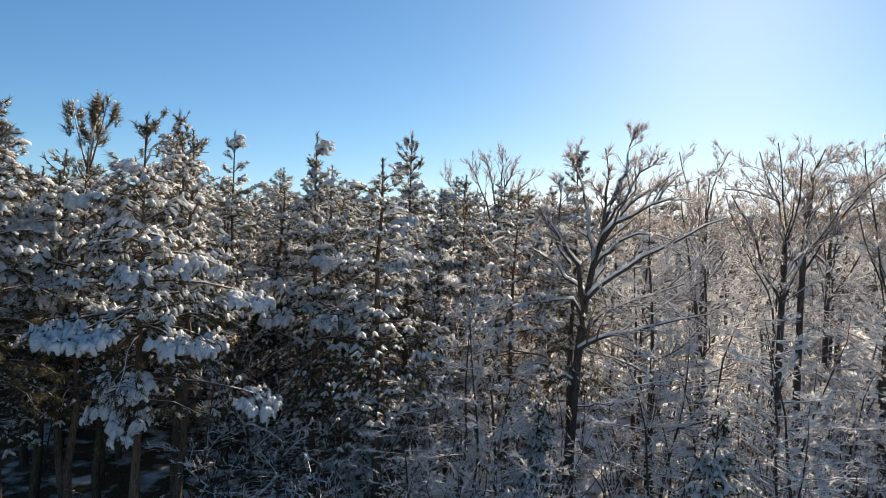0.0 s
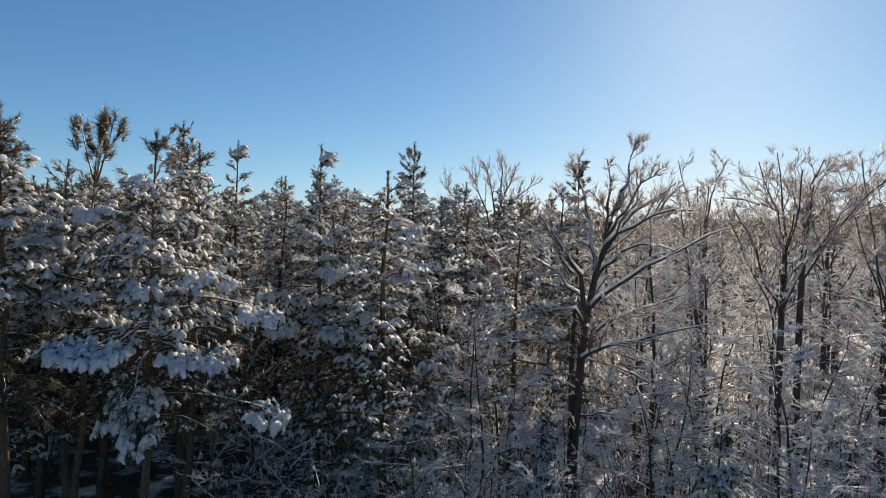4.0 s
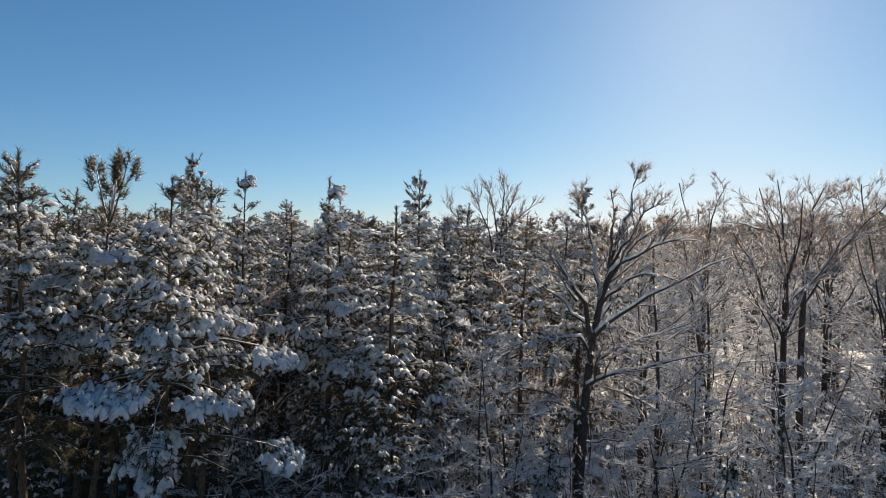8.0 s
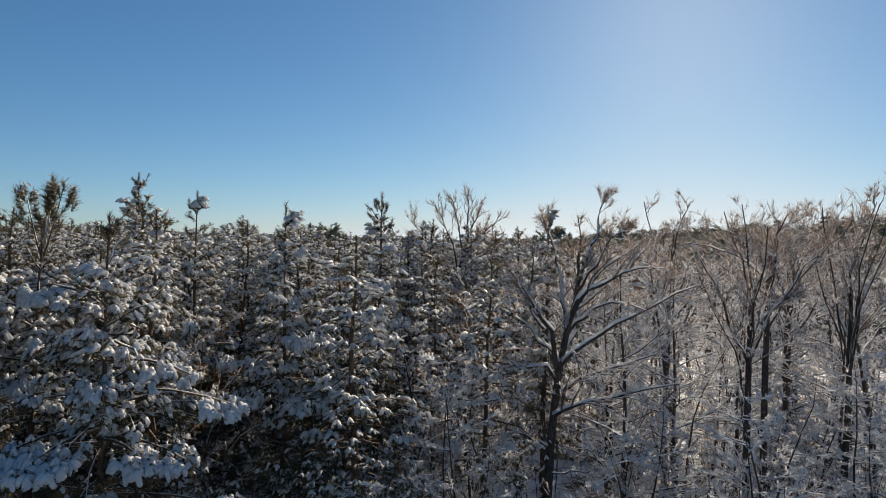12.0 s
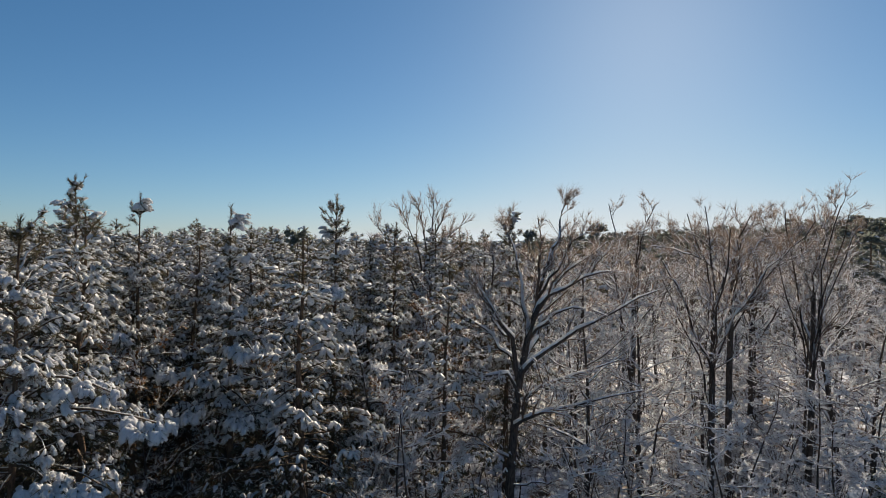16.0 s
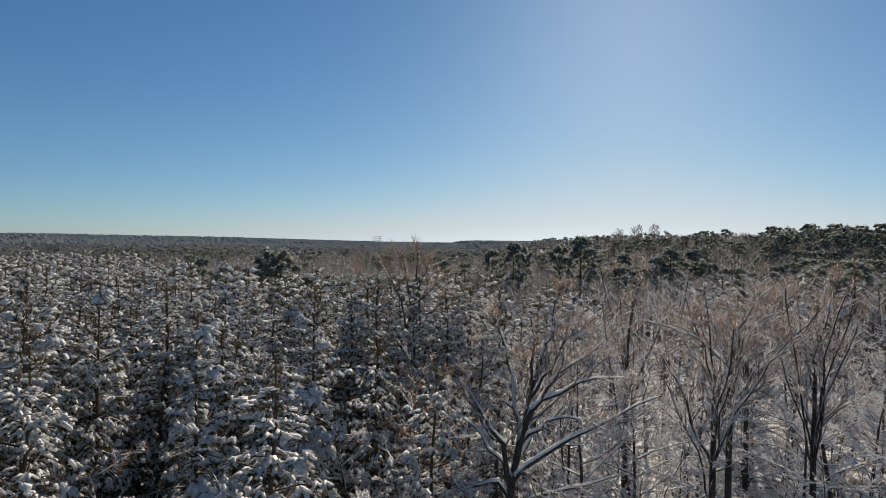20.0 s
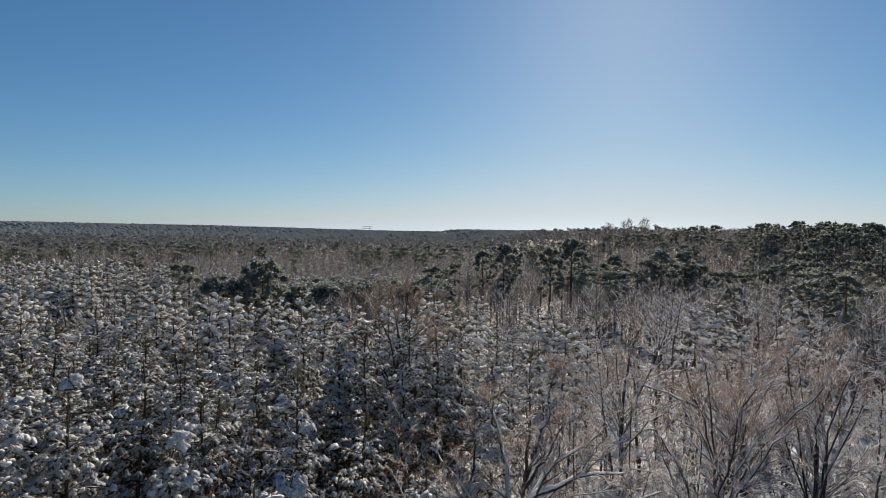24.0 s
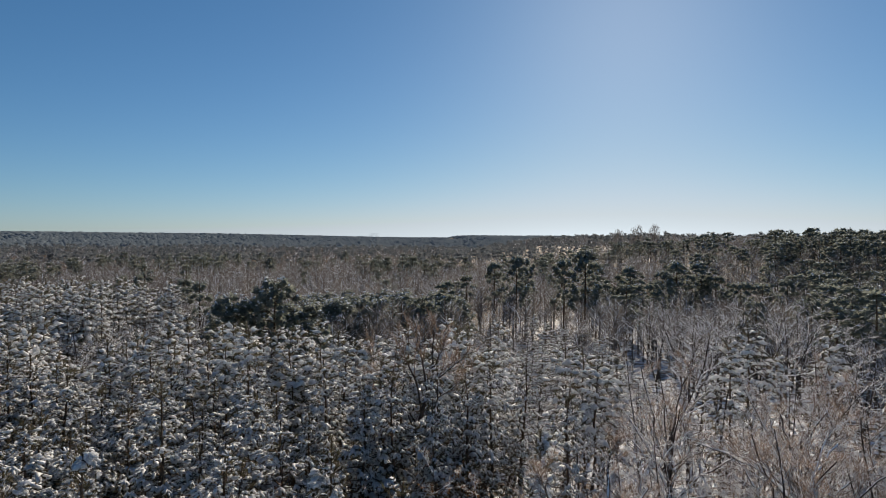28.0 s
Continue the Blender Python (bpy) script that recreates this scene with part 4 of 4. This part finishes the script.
urng = np.random.default_rng(9)
spots = []
for _ in range(470):
    y = 13.5 + 34 * urng.random() ** 1.3
    x = urng.uniform(-0.5 * y + 1, 0.78 * y + 3)
    if x < -1.5 and urng.random() < 0.25 or x > 4 and urng.random() < 0.35:
        continue
    if y < 18.8 and abs(x - 1.9 - 0.298 * (y - 1.9)) < 1.3:    # open ground before the cedar
        continue
    k = urng.uniform(0.55, 1.25)
    spots.append((x, y, k, k * urng.uniform(0.9, 1.5)))
for _ in range(260):                                       # scrub on the clearing beyond the plantation
    x, y = urng.uniform(-14, 26), urng.uniform(48, 108)
    k = urng.uniform(0.9, 1.5)
    spots.append((x, y, k, k * urng.uniform(1.1, 1.7)))
geos = [Geo(), Geo(), Geo()]
stand(geos, [thicket(600 + n) for n in range(5)], spots, urng)
woods("undergrowth", geos, ("stem_thicket", "twig_cover", "snow_cover"), (OAK_BARK, TWIG, SNOW), "thin bare undergrowth laced with snow")


# ---------------------------------------------------------------- woods further off
def brush_tree(seed, h=12.0, blades=150, thick=0.36):
    """A leafless tree in the distance: stem and thin upswept limbs."""
    rng = np.random.default_rng(seed)
    g = Geo()
    tube(g, [(0, 0, 0), (0.1, 0, h * 0.5), (0, 0.1, h * 0.9)], [0.16, 0.1, 0.03], 3)
    v, t = [], []
    for n in range(blades):
        z, az = h * rng.uniform(0.3, 0.85), rng.uniform(0, 2 * np.pi)
        d = unit(np.array([np.cos(az), np.sin(az), rng.uniform(0.7, 2.0)])) * h * rng.uniform(0.16, 0.32) * (1.25 - z / h)
        s = unit(np.cross(d, rng.normal(size=3))) * rng.uniform(0.05, 0.13) * thick
        a = np.array([0, 0, z]) + d * 0.1 + np.array([np.cos(az + 0.7), np.sin(az + 0.7), 0]) * rng.uniform(0, 1.2)
        v += [a - s, a + s, a + d]
        t.append([3 * n, 3 * n + 1, 3 * n + 2])
    g.add(np.array(v), np.array(t))
    return g.arrays()


def clump_pine(seed, h=14.0, clumps=40, wide=2.4, crown=0.4, size=1.0, puffs=PUFFS):
    """A grown pine in the distance: stem, needle clumps, a little snow."""
    rng = np.random.default_rng(seed)
    wood, leaf, snow = Geo(), Geo(), Geo()
    tube(wood, [(0, 0, 0), (0.1, 0, h * 0.5), (0, 0, h)], [0.2, 0.15, 0.04], 4)
    u = rng.random(clumps) ** 0.85
    az = rng.uniform(0, 2 * np.pi, clumps)
    r = wide * np.sqrt(np.clip(1 - ((u - 0.35) / 0.68) ** 2, 0.05, 1)) * rng.uniform(0.35, 1.0, clumps)
    at = np.stack([r * np.cos(az), r * np.sin(az), h * (crown + (1 - crown) * u)], 1)
    out = np.stack([np.cos(az), np.sin(az), 0 * az], 1)
    f = np.stack([out, np.cross((0, 0, 1.0), out), np.tile((0, 0, 1.0), (clumps, 1))], 2)
    pick = rng.integers(0, len(puffs), clumps)
    grow_by = (size * rng.uniform(0.8, 1.5, clumps))[:, None, None] * np.array([1.1, 1.1, 0.95])
    for n, tpl in enumerate(puffs):
        stamp(leaf, tpl, (f * grow_by)[pick == n], at[pick == n])
    scatter(leaf, [lumpy(OCTA, rng, 0.5, 0.5, 0.34, 0.35)], out, size * rng.uniform(0.7, 1.2, clumps), at - (0, 0, 0.1), rng, False)
    top = rng.random(clumps) < 0.75
    for k in range(1 if clumps < 60 else 2):
        side = rng.normal(size=(top.sum(), 3)) * 0.25
        scatter(snow, LOADS_FAR, out[top] + side, size * rng.uniform(0.6, 1.3, top.sum()), at[top] + side * size + (0, 0, 0.36 * size), rng, False)
    for a in np.nonzero(rng.random(clumps) < 0.3)[0]:
        tube(wood, [(0, 0, at[a, 2] - 0.5), at[a] - (0, 0, 0.2)], [0.05, 0.02], 3)
    return wood.arrays(), leaf.arrays(), snow.arrays()


srng = np.random.default_rng(21)
young_far = [tuple(g.arrays() for g in pine_model(200 + n, 11.5, 0.35, 2.1, 0.75, 5, 3.0, 0.9, 0.62, TUFTS_FAR, LOADS_FAR)) for n in range(3)]
geos = [Geo(), Geo(), Geo()]
stand(geos, young_far, [(x, y, (t - float(ground_z(x, y))) / 11.5, srng.uniform(1.05, 1.4)) for x, y, t in FAR_YOUNG], srng)
woods("young_pine_stand", geos, PINE_NAMES, (PINE_BARK, NEEDLE, SNOW), "dense stand of young pines white with snow")

bare_far = [tuple(g.arrays() for g in bare_model(300 + n, 12.0, 0.13, 0.35, 12, (5,), 0.8, 0.32, 0.02, fine=7, fine_len=0.5, fine_w=0.022, fleck=0.05, laid=2, up=0.5, sides=(3, 1))) for n in range(3)]
geos = [Geo(), Geo(), Geo(), Geo()]
stand(geos, bare_far, [(x, y, t / 12.0, srng.uniform(0.9, 1.2)) for x, y, t in FAR_BARE], srng)
woods("bare_woods", geos, BARE_NAMES, (OAK_BARK, OAK_BARK, TWIG_FAR, SNOW), "leafless woods with frosted twigs")

# grown pines and leafless trees of the valley and the ridge
brush = [(brush_tree(400 + n),) for n in range(4)]
grown = [clump_pine(420 + n) for n in range(4)]
round_pine = [clump_pine(440 + n, 13.0, 90, 3.5, 0.1, 1.25) for n in range(2)]
mound_pine = [clump_pine(445 + n, 13.0, 200, 4.2, 0.15, 1.1) for n in range(3)]


def kind_at(x, y, rnd):
    """What grows at a place of the valley: pine, hedge, bare or nothing."""
    d = math.hypot(x, y)
    if 4 < x < 30 and 104 < y < 134:
        return ""
    if -24 < x < 5 and 108 < y < 126:
        return "hedge"
    if x > 0.33 * y + 6 and y > 95 and d < 420:
        return "ridge" if rnd < (0.42 if x > 0.5 * y else 0.14) else "bare"
    patch = noise.noise(Vector((x * 0.011, y * 0.016, 3.0))) + 0.5 * noise.noise(Vector((x * 0.035, y * 0.045, 7.0)))
    if d > 230:
        return "pine" if rnd < 0.12 + 1.1 * patch + 0.25 * float(smooth(230, 420, d)) else "bare"
    return "pine" if rnd < 0.03 + 0.5 * max(0.0, patch - 0.15) + 0.05 * (x > 30) else "bare"


pines, hedge, bares, pines2, bares2, ridge = [], [], [], [], [], []
talls = [(17.0, 138, 1.22, 1.10), (21.0, 152, 1.15, 0.99), (26.4, 134, 1.18, 1.16), (30.6, 133, 1.31, 1.38), (35.5, 147, 1.09, 1.10), (41.0, 136, 1.08, 1.26), (46.0, 131, 1.02, 1.10), (50.0, 134, 1.15, 1.32), (56.5, 137, 1.10, 1.32), (13.0, 146, 1.09, 0.99)]
for d0, d1, step in ((76, 150, 3.6), (150, 330, 5.2), (330, 800, 8.5)):
    r = d0
    while r < d1:
        half = 0.80
        for k in range(int(2 * half * r / step)):
            a = -half + 2 * half * (k + layout.random()) / int(2 * half * r / step)
            x, y = (r + layout.uniform(-0.5, 0.5) * step) * math.sin(a), (r + layout.uniform(-0.5, 0.5) * step) * math.cos(a)
            if y < 96 and (x < 45 or y < 60):
                continue
            what = kind_at(x, y, layout.random())
            if what == "pine":
                (pines if r < 330 else pines2).append((x, y, layout.uniform(0.66, 1.0), layout.uniform(0.9, 1.3)))
            elif what == "hedge":
                hedge.append((x, y, layout.uniform(0.74, 0.86), 1.0))
            elif what == "ridge":
                (ridge if r < 330 else pines2).append((x, y, layout.uniform(0.6, 0.98), layout.uniform(0.9, 1.35)))
            elif what == "bare":
                (bares if r < 330 else bares2).append((x, y, layout.uniform(0.7, 1.05), layout.uniform(0.9, 1.3)))
        r += step
geos = [Geo(), Geo(), Geo()]
stand(geos, grown, pines, srng)
stand(geos, round_pine, hedge, srng)
stand(geos, [clump_pine(470 + n, 13.5, 56, 3.0, 0.25, 1.15) for n in range(3)], ridge, srng)
stand(geos, [clump_pine(450 + n, 14.5, 80, 2.8, 0.42, 0.95) for n in range(2)], talls, srng)
stand(geos, mound_pine, [(-20.5, 85.0, 1.1, 1.0), (-25.5, 83.0, 0.95, 0.9), (-17.0, 87.0, 0.85, 0.85)], srng)
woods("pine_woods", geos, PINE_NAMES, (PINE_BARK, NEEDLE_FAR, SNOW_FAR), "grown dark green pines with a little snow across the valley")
g = Geo()
stand([g], brush, bares, srng)
skyline = [(90 + 3.2 * n, 320 + 5 * (n % 3), 1.5 + 0.12 * (n % 2), 1.0) for n in range(9)]       # tall group on the ridge
stand([g], [(brush_tree(490 + n, 12.0, 90, 1.1),) for n in range(3)], skyline, srng)
stand([g], [(brush_tree(495 + n, 12.0, 420, 0.6),) for n in range(2)], [(58.0, 95.0, 0.95, 1.9), (60.5, 97.0, 0.9, 1.7), (36.0, 88.0, 0.8, 1.5)], srng)
woods("valley_bare_woods", [g], ("branches",), (TWIG_FAR,), "grey-brown leafless woods in the valley")

small_pine = [(g2[1],) for g2 in (clump_pine(460 + n, 13.0, 8, 2.2, 0.45, 1.3, PUFFS_FAR) for n in range(3))]
small_brush = [(brush_tree(480 + n, 12.0, 20, 1.6),) for n in range(3)]
g = Geo()
stand([g], small_pine, pines2, srng)
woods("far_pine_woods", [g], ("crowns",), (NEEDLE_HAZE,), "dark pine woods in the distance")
g = Geo()
stand([g], small_brush, bares2, srng)
woods("far_bare_woods", [g], ("branches",), (TWIG_FAR,), "brown leafless woods in the distance")

# the hills to the skyline
lumps = [(lumpy(OCTA, srng, 1.0, 1.0, 1.0, 0.25),) for _ in range(6)]
rows = []
for _ in range(22000):
    r = 780 * (4300 / 780) ** layout.random()
    a = layout.uniform(-0.8, 0.8)
    s = 8.0 + 14.0 * (r - 780) / 3500
    rows.append((r * math.sin(a), r * math.cos(a), layout.uniform(6.4, 7.4) + 1.5 * math.sin(r * 0.031 + 9 * a), s * layout.uniform(0.8, 1.5)))
g = Geo()
stand([g], lumps, rows, srng)
woods("hill_woods", [g], ("canopy",), (HILL,), "wooded hills along the skyline, haze put into their blue-grey colour", True)


# ---------------------------------------------------------------- pylon
def pylon(x, y, h):
    root = new("power_pylon")
    root.location = (x, y, float(ground_z(x, y)))
    tagged(root, "grey steel lattice power pylon far across the woods", "pylon")
    for sx in (-3.2, 3.2):
        g = Geo()
        tube(g, [(sx, 0, 0), (sx, 0, h)], [0.35, 0.25], 4)
        part("pole", g, STEEL, root)
    for z in (0.97, 0.86, 0.75):
        g = Geo()
        tube(g, [(-7, 0, h * z), (7, 0, h * z)], [0.25, 0.25], 4)
        part("crossarm", g, STEEL, root)
    for s in (-1, 1):
        g = Geo()
        tube(g, [(-3.2 * s, 0, h * 0.45), (3.2 * s, 0, h * 0.72)], [0.18, 0.18], 4)
        part("brace", g, STEEL, root)


pylon(-96, 900, 27.0)
